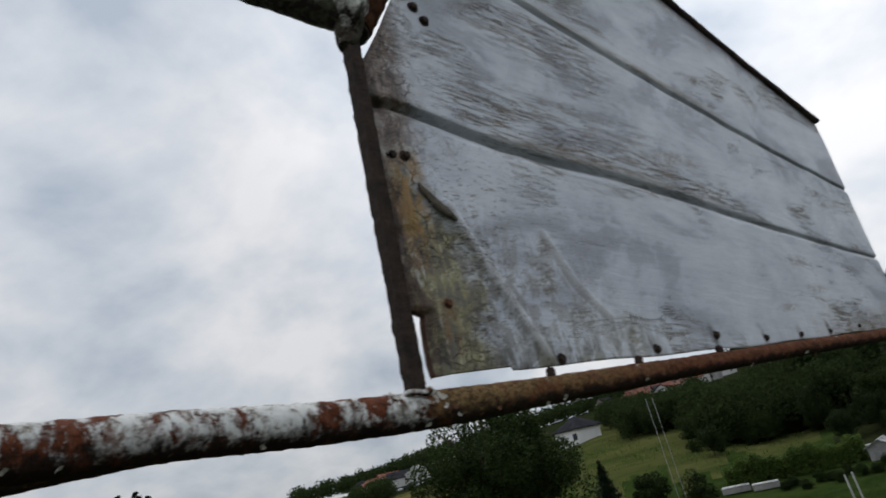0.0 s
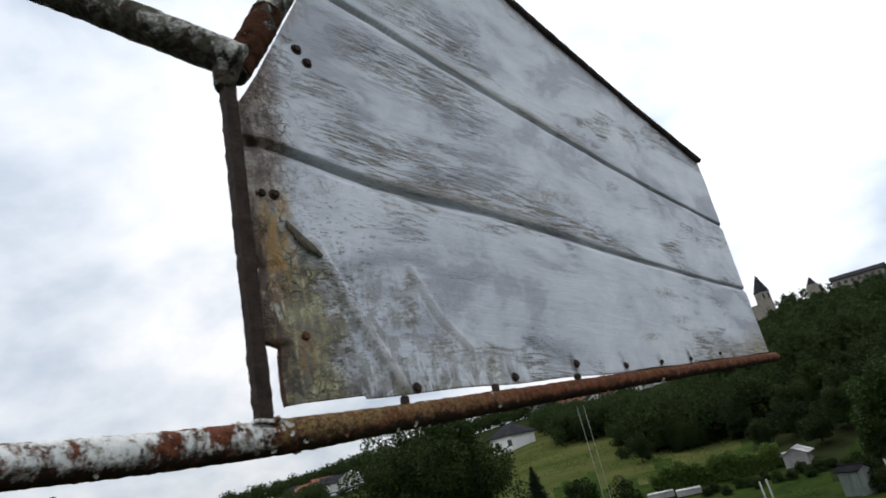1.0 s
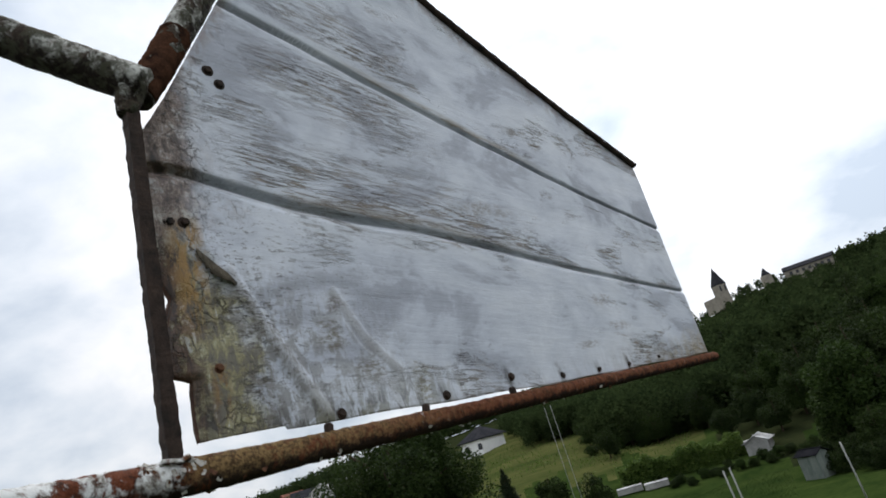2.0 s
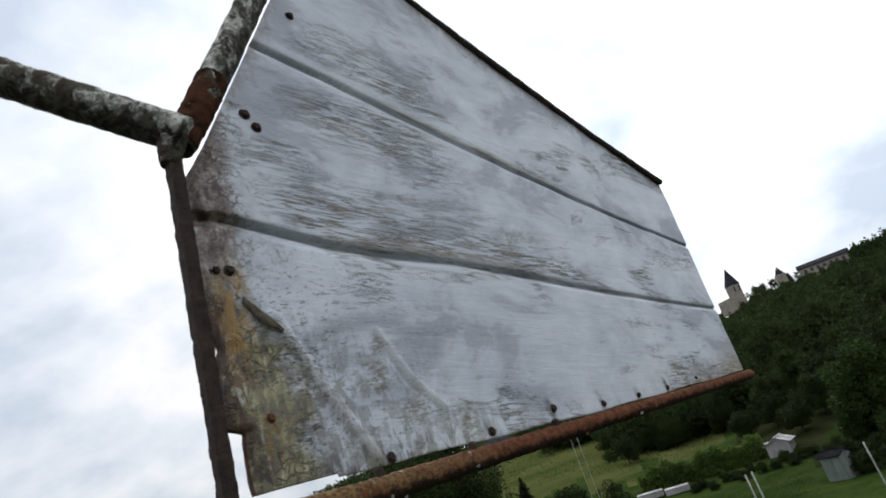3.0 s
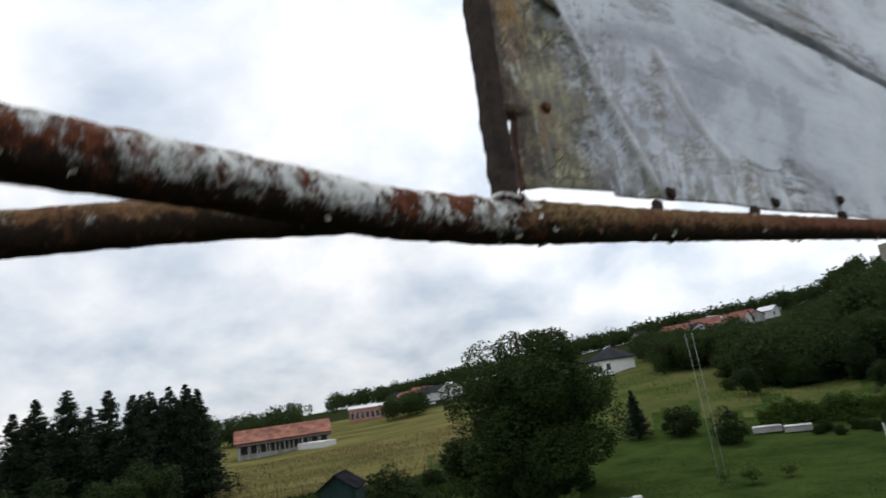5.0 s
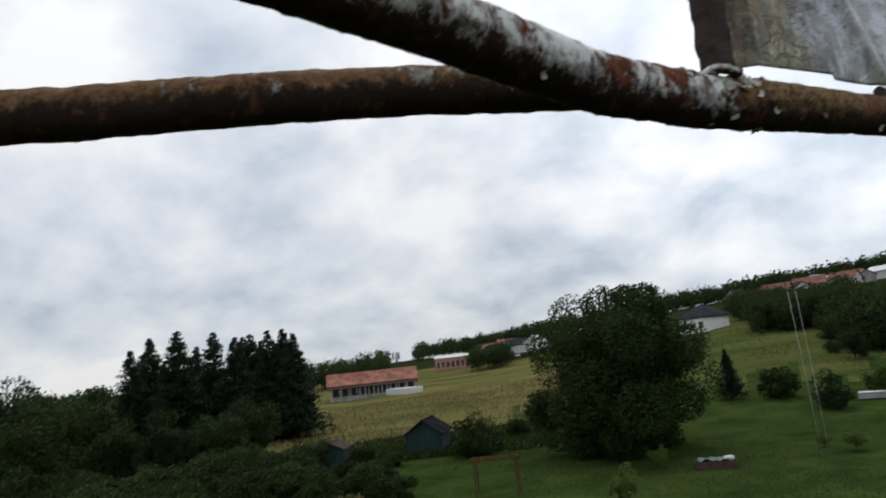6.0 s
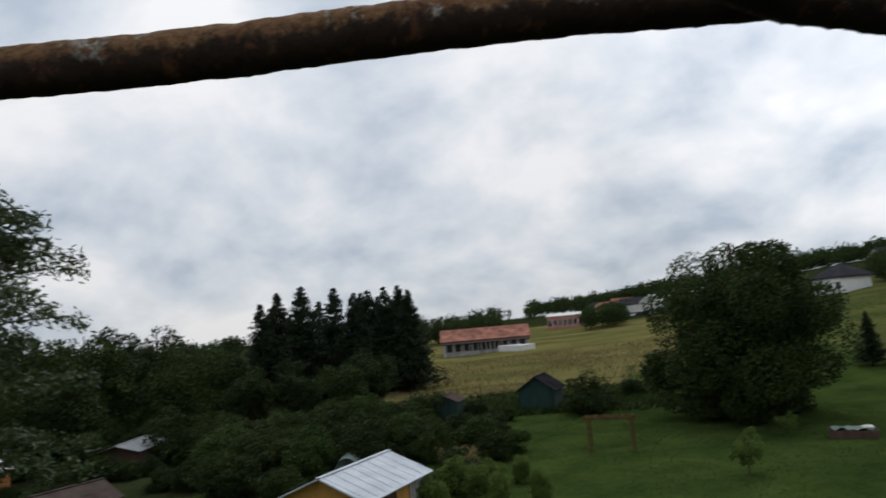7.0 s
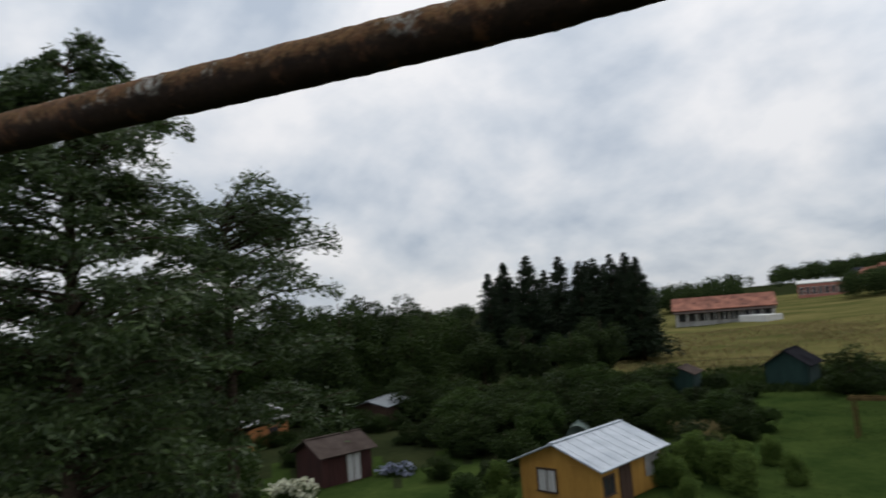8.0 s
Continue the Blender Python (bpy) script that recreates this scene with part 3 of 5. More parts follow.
def crease(s, z, a, b, half):
    """How near a place of the sheet lies to the line from a to b: 1 on it, 0 from half its width on."""
    ax, az, bx, bz = *a, *b
    k = ((s - ax) * (bx - ax) + (z - az) * (bz - az)) / ((bx - ax) ** 2 + (bz - az) ** 2)
    d = math.hypot(s - ax - max(0, min(1, k)) * (bx - ax), z - az - max(0, min(1, k)) * (bz - az))
    return max(0.0, 1 - d / half)


def rib1(s):
    return float(np.interp(s, (0, 0.12, 0.28, 0.43, 0.62, 0.85, 1.10, 1.35, 1.65, 2.0, 2.42), (0.675, 0.653, 0.616, 0.581, 0.556, 0.533, 0.492, 0.447, 0.397, 0.347, 0.292)))


def rib2(s):
    return float(np.interp(s, (0.30, 0.58, 0.78, 1.0, 1.26, 1.56, 1.91, 2.42), (1.221, 1.140, 1.077, 1.010, 0.925, 0.835, 0.733, 0.610)))


FOLDS = (((0.185, 0.385), (0.262, 0.230), 0.028), ((0.262, 0.230), (0.370, 0.025), 0.028), ((0.470, 0.330), (0.535, 0.200), 0.024), ((0.535, 0.200), (0.625, 0.110), 0.024))


def sheet_relief(s, z):
    """How far the sheet stands towards the viewer's side: two pressed ribs, dents, a curled edge."""
    o = 0.012 * noise.noise(Vector((s * 1.3, z * 1.6, 3))) + 0.0025 * noise.noise(Vector((s * 9, z * 9, 1)))
    for c, w in ((rib1(s), 0.018 - 0.0035 * s), (rib2(s), 0.0125)):
        d = (z - c) / w
        o -= (0.028 - 0.0075 * s) * max(0.0, min((d + 1.9) / 1.9, (0.55 - d) / 0.55))
    o += 0.011 * max(crease(s, z, *FOLDS[0]), crease(s, z, *FOLDS[1])) + 0.0025 * max(crease(s, z, *FOLDS[2]), crease(s, z, *FOLDS[3]))
    o += 0.008 * crease(s, z, (0.10, 0.60), (0.16, 0.40), 0.05)
    o -= 0.02 * max(0, 1 - (s - 0.045) / 0.05) * (0.6 + 0.4 * math.sin(z * 21))
    return o


ss = np.unique(np.r_[np.linspace(0.048, 0.26, 54), 0.2635, np.linspace(0.27, 0.9, 106), np.linspace(0.9, 2.42, 160)])
ROWS_Z = 260
sv_, sf_ = [], []
near_of = {"rib_a": [], "rib_b": [], "fold": [], "from_top": []}
for s in ss:
    lo, hi = sheet_foot(s), sheet_top(s)
    for j in range(ROWS_Z + 1):
        z = lo + (hi - lo) * j / ROWS_Z
        left = sheet_edge(z) * max(0, 1 - (s - 0.048) / 0.06)
        sv_.append((s + left, -sheet_relief(s, z) + 0.02, z))
        near_of["rib_a"].append(z - rib1(s)); near_of["rib_b"].append(z - rib2(s)); near_of["from_top"].append(hi - z)
        near_of["fold"].append(max(crease(s, z, *q) for q in FOLDS) if s < 0.8 and z < 0.5 else 0.0)
for i in range(len(ss) - 1):
    for j in range(ROWS_Z):
        a = i * (ROWS_Z + 1) + j
        sf_.append((a, a + ROWS_Z + 1, a + ROWS_Z + 2, a + 1))
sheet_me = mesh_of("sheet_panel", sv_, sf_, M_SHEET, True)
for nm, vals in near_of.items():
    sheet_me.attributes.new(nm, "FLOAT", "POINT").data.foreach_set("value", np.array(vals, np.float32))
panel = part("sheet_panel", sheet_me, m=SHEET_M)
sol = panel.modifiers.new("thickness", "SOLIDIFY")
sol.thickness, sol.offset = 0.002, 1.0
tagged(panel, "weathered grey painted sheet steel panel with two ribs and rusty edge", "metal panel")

# bent flange along the sheet's edge, and a torn flap of paint
fv, ff = [], []
for i in range(121):
    z = 0.021 + 0.76 * i / 120
    nib = 0.004 * noise.noise(Vector((0, 7, z * 30)))
    left = sheet_edge(z)
    for ds, o in ((0.004, 0.0), (-0.002, -0.005), (-0.003, -0.012), (-0.002 + nib, -0.018)):
        fv.append((0.050 + left + ds, -sheet_relief(0.05, z) + 0.018 - o, z))
for i in range(120):
    for k in range(3):
        ff.append((i * 4 + k, i * 4 + k + 1, i * 4 + k + 5, i * 4 + k + 4))
M_FLANGE = noisy("rusty_flange", (0.045, 0.024, 0.018), (0.15, 0.085, 0.060), 26, 0.85, 0.6, 0.003)
flange = part("edge_flange", mesh_of("edge_flange", fv, ff, M_FLANGE, True), panel, "brown rusted bent edge")
fs = flange.modifiers.new("thickness", "SOLIDIFY")
fs.thickness = 0.002
tv_, tf_ = [], []
for i in range(17):
    t = i / 16
    s0, z0 = 0.122 + 0.080 * t, 0.446 - 0.088 * t
    wd = 0.024 * math.sin(math.pi * (0.12 + 0.8 * t)) + 0.009 * noise.noise(Vector((i * 0.9, 0, 5)))
    for k, c in enumerate((0.0, 0.5, 1.0)):
        tv_.append((s0 - wd * 0.55 * c, 0.02 - sheet_relief(s0, z0) - 0.002 - 0.004 * c * c, z0 - wd * c))
for i in range(16):
    for k in range(2):
        tf_.append((i * 3 + k, i * 3 + 3 + k, i * 3 + 4 + k, i * 3 + 1 + k))
flap = part("torn_flap", mesh_of("torn_flap", tv_, tf_, M_PEEL, True), panel, "dark torn flap of old paint")
flap.modifiers.new("thickness", "SOLIDIFY").thickness = 0.0015

frame_ob = base_at("steel_frame", Matrix.Identity(4), "rusty tubular steel frame with peeling white paint", "metal frame")
rail_pts = [(-0.89, -0.66, 7.608), (-0.62, -0.03, 7.630), (-0.46, 0.37, 7.646), (-0.345, 0.65, 7.651), (-0.2277, 0.915, 7.647), (-0.115, 1.06, 7.643)]
rail_pts += [tuple(on_sheet(s, dz, -0.015)) for s, dz in ((0.10, -0.042), (0.3, -0.041), (0.8, -0.037), (1.4, -0.033), (2.0, -0.031), (2.46, -0.030))]
v, f = tube(rail_pts, [0.033, 0.033, 0.033, 0.034, 0.036, 0.036] + [0.035, 0.031, 0.027, 0.024, 0.022, 0.021], 36, 0.0021, 640, 50.0)
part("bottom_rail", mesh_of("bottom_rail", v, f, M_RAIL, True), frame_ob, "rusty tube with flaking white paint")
rail_ob = bpy.data.objects["bottom_rail"]
rp = np.array(rail_pts)
rl = np.r_[0, np.cumsum(np.linalg.norm(np.diff(rp, axis=0), axis=1))]
bar_at = float(np.interp(1.06, rp[:6, 1], rl[:6]))
fg = np.random.default_rng(31)
FLAKES = []
for k in range(6):
    bm = bmesh.new()
    n_u = 4
    grid = [[bm.verts.new(((i / (n_u - 1) - 0.5) * 0.020 * fg.uniform(0.8, 1.2), (j - 0.5) * 0.012 * fg.uniform(0.7, 1.3), 0.004 * abs(i / (n_u - 1) - 0.4) ** 1.5 * 2 + 0.001 * fg.random())) for j in range(2)] for i in range(n_u)]
    low_ = [[bm.verts.new(q.co - Vector((0, 0, 0.0012))) for q in row] for row in grid]
    for i in range(n_u - 1):
        bm.faces.new((grid[i][0], grid[i + 1][0], grid[i + 1][1], grid[i][1]))
        bm.faces.new((low_[i][1], low_[i + 1][1], low_[i + 1][0], low_[i][0]))
        for j in (0, 1):
            bm.faces.new((grid[i][j], low_[i][j], low_[i + 1][j], grid[i + 1][j]))
    for i in (0, n_u - 1):
        bm.faces.new((grid[i][0], grid[i][1], low_[i][1], low_[i][0]))
    bmesh.ops.recalc_face_normals(bm, faces=bm.faces)
    me = bpy.data.meshes.new("paint_flake")
    bm.to_mesh(me); bm.free()
    me.materials.append(M_FLAKE if k % 3 else M_BOLT)
    FLAKES.append(me)
for k in range(90):
    at = bar_at + fg.uniform(-0.06, 0.10) if k < 46 else fg.uniform(0.5, rl[-1] - 0.9)
    c = np.array([np.interp(at, rl, rp[:, i]) for i in range(3)])
    c2 = np.array([np.interp(at + 0.01, rl, rp[:, i]) for i in range(3)])
    ax = Vector(c2 - c).normalized()
    sd = ax.cross(Vector((0, 0, 1))).normalized()
    w = fg.uniform(-0.2, 2.4) if k < 46 else fg.uniform(3.6, 5.9)
    d = (sd * math.cos(w) + Vector((0, 0, 1)) * math.sin(w)).normalized()
    rr = float(np.interp(at, [0, bar_at, bar_at + 0.3, rl[-1]], [0.033, 0.036, 0.031, 0.021]))
    m = Matrix((ax, d.cross(ax), d)).transposed().to_4x4()
    m.translation = Vector(c) + d * (rr + 0.0005)
    part("paint_flake", FLAKES[k % 6], rail_ob, m=m @ pose(0, 0, 0, fg.uniform(-25, 25), fg.uniform(-20, 20), fg.uniform(0, 360)) @ Matrix.Scale(fg.uniform(0.3, 0.8), 4))
BR0, BRD = Vector((-0.6139, 0.7302, 7.670)), Vector((0.8699, 0.5384, 0.0272)).normalized()
brace_pts = [tuple(BR0 + BRD * k + Vector((0, 0, dz))) for k, dz in ((0.43, -0.022), (0.31, -0.012), (0.2, -0.006), (0, -0.003), (-0.2, -0.006), (-0.35, -0.004), (-0.6, 0.004), (-1.0, 0.02), (-1.8, 0.05))]
v, f = tube(brace_pts, [0.025, 0.030] + [0.031] * 7, 32, 0.0017, 460, 40.0, 7.0)
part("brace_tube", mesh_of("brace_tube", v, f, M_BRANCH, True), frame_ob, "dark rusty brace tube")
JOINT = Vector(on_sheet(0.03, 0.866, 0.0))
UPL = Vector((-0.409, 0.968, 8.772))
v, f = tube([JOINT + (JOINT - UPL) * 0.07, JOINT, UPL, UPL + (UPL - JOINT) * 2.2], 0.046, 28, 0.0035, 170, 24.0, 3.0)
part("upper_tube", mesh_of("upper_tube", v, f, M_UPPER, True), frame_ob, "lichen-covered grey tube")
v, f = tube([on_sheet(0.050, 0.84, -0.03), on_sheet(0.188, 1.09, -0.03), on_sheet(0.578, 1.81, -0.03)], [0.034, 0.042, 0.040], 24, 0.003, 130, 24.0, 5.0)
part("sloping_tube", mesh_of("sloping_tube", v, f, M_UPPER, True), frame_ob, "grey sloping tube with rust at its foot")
v, f = tube([on_sheet(0.055, 0.852, -0.03), on_sheet(0.108, 0.945, -0.03), on_sheet(0.173, 1.065, -0.03)], [0.037, 0.041, 0.0425], 24, 0.004, 60, 40.0, 9.0)
part("rusty_foot", mesh_of("rusty_foot", v, f, M_FOOT, True), frame_ob, "brown rusty foot of the sloping tube")
# angle iron upright: two thin legs, edges nibbled by rust
v, f = [], []
prof = [(-0.012, 0.014), (0.019, 0.014), (0.019, 0.008), (-0.005, 0.008), (-0.005, -0.018), (-0.012, -0.018)]
for i in range(221):
    z = -0.012 + 0.90 * i / 220
    for s, o in prof:
        j = 0.0022 * noise.noise(Vector((s * 60, o * 60, z * 38))) + 0.0008 * noise.noise(Vector((s * 90, o * 90, z * 130)))
        v.append(on_sheet(s + j + 0.020 * z, z, o + j - 0.004))
for i in range(220):
    for k in range(6):
        f.append((i * 6 + k, i * 6 + (k + 1) % 6, (i + 1) * 6 + (k + 1) % 6, (i + 1) * 6 + k))
f += [tuple(range(6))[::-1], tuple(1320 + k for k in range(6))]
part("angle_upright", mesh_of("angle_upright", v, f, M_BAR), frame_ob, "dark rusted angle iron")
# mossy lump where the upright meets the two upper tubes
v, f = tube([on_sheet(0.008, 0.775, -0.006), on_sheet(0.018, 0.815, -0.006), on_sheet(0.026, 0.850, -0.008), on_sheet(0.034, 0.885, -0.012)], [0.020, 0.030, 0.040, 0.036], 22, 0.006, 26, 40.0, 12.0)
part("joint_lump", mesh_of("joint_lump", v, f, M_UPPER, True), frame_ob, "mossy crusted weld joint")
# rolled lip along the top edge
v, f = tube([on_sheet(s, sheet_top(s) + 0.004, -0.012) for s in (0.58, 0.8, 1.07, 1.27, 1.63, 1.95, 2.2, 2.42)], 0.014, 12, 0.002, 120, 30.0)
part("top_bar", mesh_of("top_bar", v, f, M_BAR, True), frame_ob, "thin dark rusty bar")
# plain mast that carries the rail
v, f = tube([(-0.90, -0.70, GZ - 0.2), (-0.90, -0.70, 4.0), (-0.90, -0.70, 7.75)], 0.06, 20)
part("mast", mesh_of("mast", v, f, M_BRANCH, True), frame_ob)
# weld bead at the foot of the upright
wv, wf = [], []
for k in range(26):
    w = 2 * math.pi * k / 26
    wv.append(on_sheet(0.006 + 0.026 * math.cos(w), -0.010 + 0.003 * math.sin(3 * w), 0.026 * math.sin(w) - 0.010))
wv.append(wv[0])
v, f = tube(wv, 0.006, 8, 0.003, 70, 60.0)
part("weld_bead", mesh_of("weld_bead", v, f, M_RAIL, True), frame_ob)


def bolt(s, z, size, out, mat):
    """A rusty bolt: washer and six-sided head, each slightly domed."""
    ob = base_at("bolt", SHEET_M @ Matrix.Translation((s, 0.02 - out, z)), "small rusty bolt through the sheet panel", "bolt", "bolts of the panel")
    for nm, r, h, seg, y0 in (("washer", size * 1.5, size * 0.25, 18, 0), ("head", size, size * 0.9, 6, size * 0.25)):
        vv = [(r * k2 * math.cos(2 * math.pi * k / seg), -y0 - h * e, r * k2 * math.sin(2 * math.pi * k / seg)) for e, k2 in ((0, 1), (0.75, 1), (1, 0.8)) for k in range(seg)]
        ff = [(i * seg + k, i * seg + (k + 1) % seg, (i + 1) * seg + (k + 1) % seg, (i + 1) * seg + k) for i in range(2) for k in range(seg)]
        ff.append(tuple(2 * seg + k for k in range(seg)))
        part(nm, mesh_of(nm, vv, ff, mat), ob)
    return ob


for s, z, size in ((0.413, 0.024, 0.010), (0.771, 0.020, 0.010), (1.060, 0.040, 0.010), (1.315, 0.014, 0.009), (1.535, 0.012, 0.008), (1.738, 0.010, 0.008),
                   (1.977, 0.016, 0.007), (0.074, 0.514, 0.010), (0.105, 0.511, 0.010), (0.130, 0.166, 0.010), (0.236, 0.962, 0.011), (0.262, 0.926, 0.011), (0.465, 1.360, 0.010)):
    dark = s < 0.11 or z > 0.6 or z < 0.06
    bolt(s, z, size * (1.0 if dark else 0.85), sheet_relief(s, z), M_BAR if dark else M_BOLT)
# packing pieces between the sheet's foot and the rail
for s in (0.37, 0.68, 1.04):
    ob = part("spacer", box_mesh("spacer", (0.022, 0.018, 0.026), M_BAR, bevel=0.006), m=SHEET_M @ Matrix.Translation((s, 0.015, -0.004)) @ pose(0, 0, 0, 0, 12 * math.sin(s * 40), 0))
    tagged(ob, "rusty packing piece between panel and rail", "spacer", "spacers under the panel")


# ---- plants ----
rng = np.random.default_rng(11)


def leaves(centres, size, aspect=0.5, droop=0.0, out=None, seed=1):
    """One small pointed leaf quad at every centre, turned at random."""
    g = np.random.default_rng(seed)
    k = len(centres)
    a = g.normal(size=(k, 3)); a[:, 2] *= 0.6
    if out is not None:
        a = a * 0.8 + out
    a[:, 2] -= droop
    a /= np.linalg.norm(a, axis=1)[:, None] + 1e-9
    b = np.cross(a, g.normal(size=(k, 3))); b /= np.linalg.norm(b, axis=1)[:, None] + 1e-9
    L = size * g.uniform(0.6, 1.4, (k, 1))
    return np.stack([centres - a * L * 0.5, centres + b * L * aspect * 0.5, centres + a * L * 0.5, centres - b * L * aspect * 0.5], 1)


def crown_points(count, clumps, rx, ry, rz, seed, low=-0.55, clump=0.36):
    """Points in uneven clumps that fill an upright, lumpy crown about the origin."""
    g = np.random.default_rng(seed)
    c = g.normal(size=(clumps, 3)); c /= np.linalg.norm(c, axis=1)[:, None]
    c *= g.uniform(0.35, 0.92, (clumps, 1))
    c[:, 2] = np.maximum(c[:, 2], low)
    which = g.integers(0, clumps, count)
    d = g.normal(size=(count, 3)); d /= np.linalg.norm(d, axis=1)[:, None]
    d *= g.uniform(0.45, 1.05, (count, 1)) ** 0.6
    rad_ = g.uniform(0.55, 1.25, clumps)[which][:, None] * clump
    p = c[which] + d * rad_ * (1, 1, 0.8)
    p[:, 2] = np.where(p[:, 2] < low, low + 0.4 * (p[:, 2] - low), p[:, 2])
    return p * (rx, ry, rz), d


def tree_mesh_parts(height, width, seed, count, leaf, mat, trunk=0.16, clumps=34, foot=0.25, limbs=7, clump=0.36):
    """Trunk with limbs, and a crown of leaf clumps, as two meshes; origin at the foot."""
    g = np.random.default_rng(seed)
    crown_h = height * (1 - foot)
    pts, d = crown_points(count, clumps, width / 2.5, width / 2.5, crown_h / 2.3, seed, -0.55, clump)
    pts[:, 2] += height * foot + crown_h * 0.47
    pts[:, 2] = np.maximum(pts[:, 2], 0.05)
    crown = quads_mesh("crown", leaves(pts, leaf, 0.62, 0.1, d * 0.5, seed), mat)
    tv, tf = tube([(0, 0, -0.15), (0.03, 0, height * 0.2), (0.0, 0.05, height * 0.5), (0.05, 0, height * 0.82)], [trunk * 1.3, trunk, trunk * 0.7, trunk * 0.2], 9, trunk * 0.12, 14, 3.0)
    for k in range(limbs):
        w = 2 * math.pi * k / limbs + g.uniform(-0.3, 0.3)
        z0 = height * g.uniform(0.22, 0.5)
        e = np.array((math.cos(w) * width * 0.26, math.sin(w) * width * 0.26, z0 + height * g.uniform(0.15, 0.32)))
        lv, lf = tube([(0, 0, z0), e * (0.5, 0.5, 0) + (0, 0, z0 * 0.45 + e[2] * 0.55), e], [trunk * 0.45, trunk * 0.3, trunk * 0.1], 6)
        tf += [tuple(i + len(tv) for i in q) for q in lf]; tv += lv
    return mesh_of("trunk", tv, tf, M_BARK, True), crown


def plant(name, meshes, x, y, scale, turn, label, category, group="", z=None, tall=1.0):
    zz = float(ground_z(x, y)) if z is None else z
    ob = base_at(name, Matrix.Translation((x, y, zz)) @ pose(0, 0, 0, 0, 0, turn) @ Matrix.Diagonal((scale, scale, scale * tall, 1)), label, category, group)
    for nm, me in zip(("trunk", "crown"), meshes):
        part(nm, me, ob)
    return ob


def fir_meshes(height, width, seed, count=11000):
    """A fir: straight stem, uneven boughs that droop and shorten towards the tip."""
    g = np.random.default_rng(seed)
    boughs = 420
    bh = g.uniform(0.05, 0.985, boughs) ** 0.9
    bw = g.uniform(0, 2 * math.pi, boughs)
    bl = (1.015 - bh) ** 0.80 * width / 2 * g.uniform(0.55, 1.2, boughs)
    k = g.integers(0, boughs, count)
    t = g.uniform(0.05, 1.05, count) ** 0.7
    r = bl[k] * t
    a = bw[k] + g.normal(0, 0.16, count)
    z = bh[k] * height - 0.10 * r + 0.16 * r * t + g.normal(0, 0.09, count) * bl[k] + 0.1
    pts = np.stack([r * np.cos(a), r * np.sin(a), np.clip(z, 0.1, height)], 1)
    o = np.stack([np.cos(a), np.sin(a), 0.1 + 0 * a], 1)
    crown = quads_mesh("crown", leaves(pts, height * 0.034 * (1.05 - 0.75 * bh[k])[:, None], 0.4, 0.25, o * 0.9, seed), M_FIR)
    tv, tf = tube([(0, 0, -0.2), (0, 0, height * 0.5), (0, 0, height * 0.99)], [width * 0.035, width * 0.022, 0.02], 8)
    return mesh_of("trunk", tv, tf, M_BARK, True), crown


# broad old tree behind the lawn
plant("large_tree", tree_mesh_parts(15.6, 18.2, 6, 110000, 0.23, M_LEAF, 0.42, 80, -0.26, 9, 0.29), -9.3, 53.8, 1.0, 20, "large dark green leafy tree on the lawn", "tree")

SHRUBS = [tree_mesh_parts(3.0, 4.2, 20 + k, 9000, 0.13, mt, 0.05, 34, -0.22, 5) for k, mt in enumerate((M_LEAF, M_LEAF_D, M_LEAF_L, M_LEAF_D))]
SAPLING = tree_mesh_parts(3.0, 3.2, 27, 3200, 0.14, M_LEAF_B, 0.04, 30, -0.05, 8, 0.30)
PERENNIALS = [tree_mesh_parts(3.0, 3.4, 30 + k, 7000, 0.17, M_LEAF_B, 0.04, 40, -0.22, 5) for k in range(2)]
TREES = [tree_mesh_parts(8.0, 7.2, 40 + k, 14000, 0.21, mt, 0.14, 44, -0.08, 6) for k, mt in enumerate((M_LEAF_D, M_LEAF, M_LEAF_D))]
FIRS = [fir_meshes(14.8, 9.0, 60 + k, 26000) for k in range(4)]

for k, (b, r, h) in enumerate(((-49.0, 92, 0.90), (-47.6, 97, 1.02), (-45.6, 90, 1.04), (-44.2, 101, 0.92), (-42.9, 96, 1.02), (-41.2, 90, 0.93), (-40.0, 97, 0.98), (-38.6, 92, 0.97), (-37.4, 98, 1.0), (-36.6, 90, 0.92), (-48.2, 104, 0.9), (-39.2, 104, 0.92), (-46.6, 95, 0.8), (-38.0, 95, 0.86), (-40.6, 103, 0.98), (-37.0, 93, 0.84))):
    plant("fir_tree", FIRS[k % 4], *polar(b, r), h, 57 * k, "tall dark fir tree behind the gardens", "tree", "row of fir trees")

# belt of trees and bushes behind the huts
for k, (b, r, h) in enumerate(((-52, 80, 1.05), (-54.5, 74, 0.98), (-57, 82, 1.15), (-59.5, 76, 1.12), (-62, 70, 1.15), (-65, 78, 1.2), (-68, 72, 1.15), (-71, 66, 1.1), (-74, 74, 1.2), (-77, 66, 1.15), (-81, 72, 1.25), (-86, 66, 1.2), (-91, 70, 1.2), (-56, 66, 0.8), (-50, 68, 0.72), (-63.5, 60, 0.85), (-69, 58, 0.8), (-75, 58, 0.9), (-46.5, 70, 0.75), (-42.5, 66, 0.72), (-40, 72, 0.8), (-83, 56, 0.9))):
    plant("garden_tree", TREES[k % 3], *polar(b, r), h * (1.38 if b < -53 else 1.22), 71 * k, "dense green leafy tree behind garden huts", "tree", "belt of garden trees")
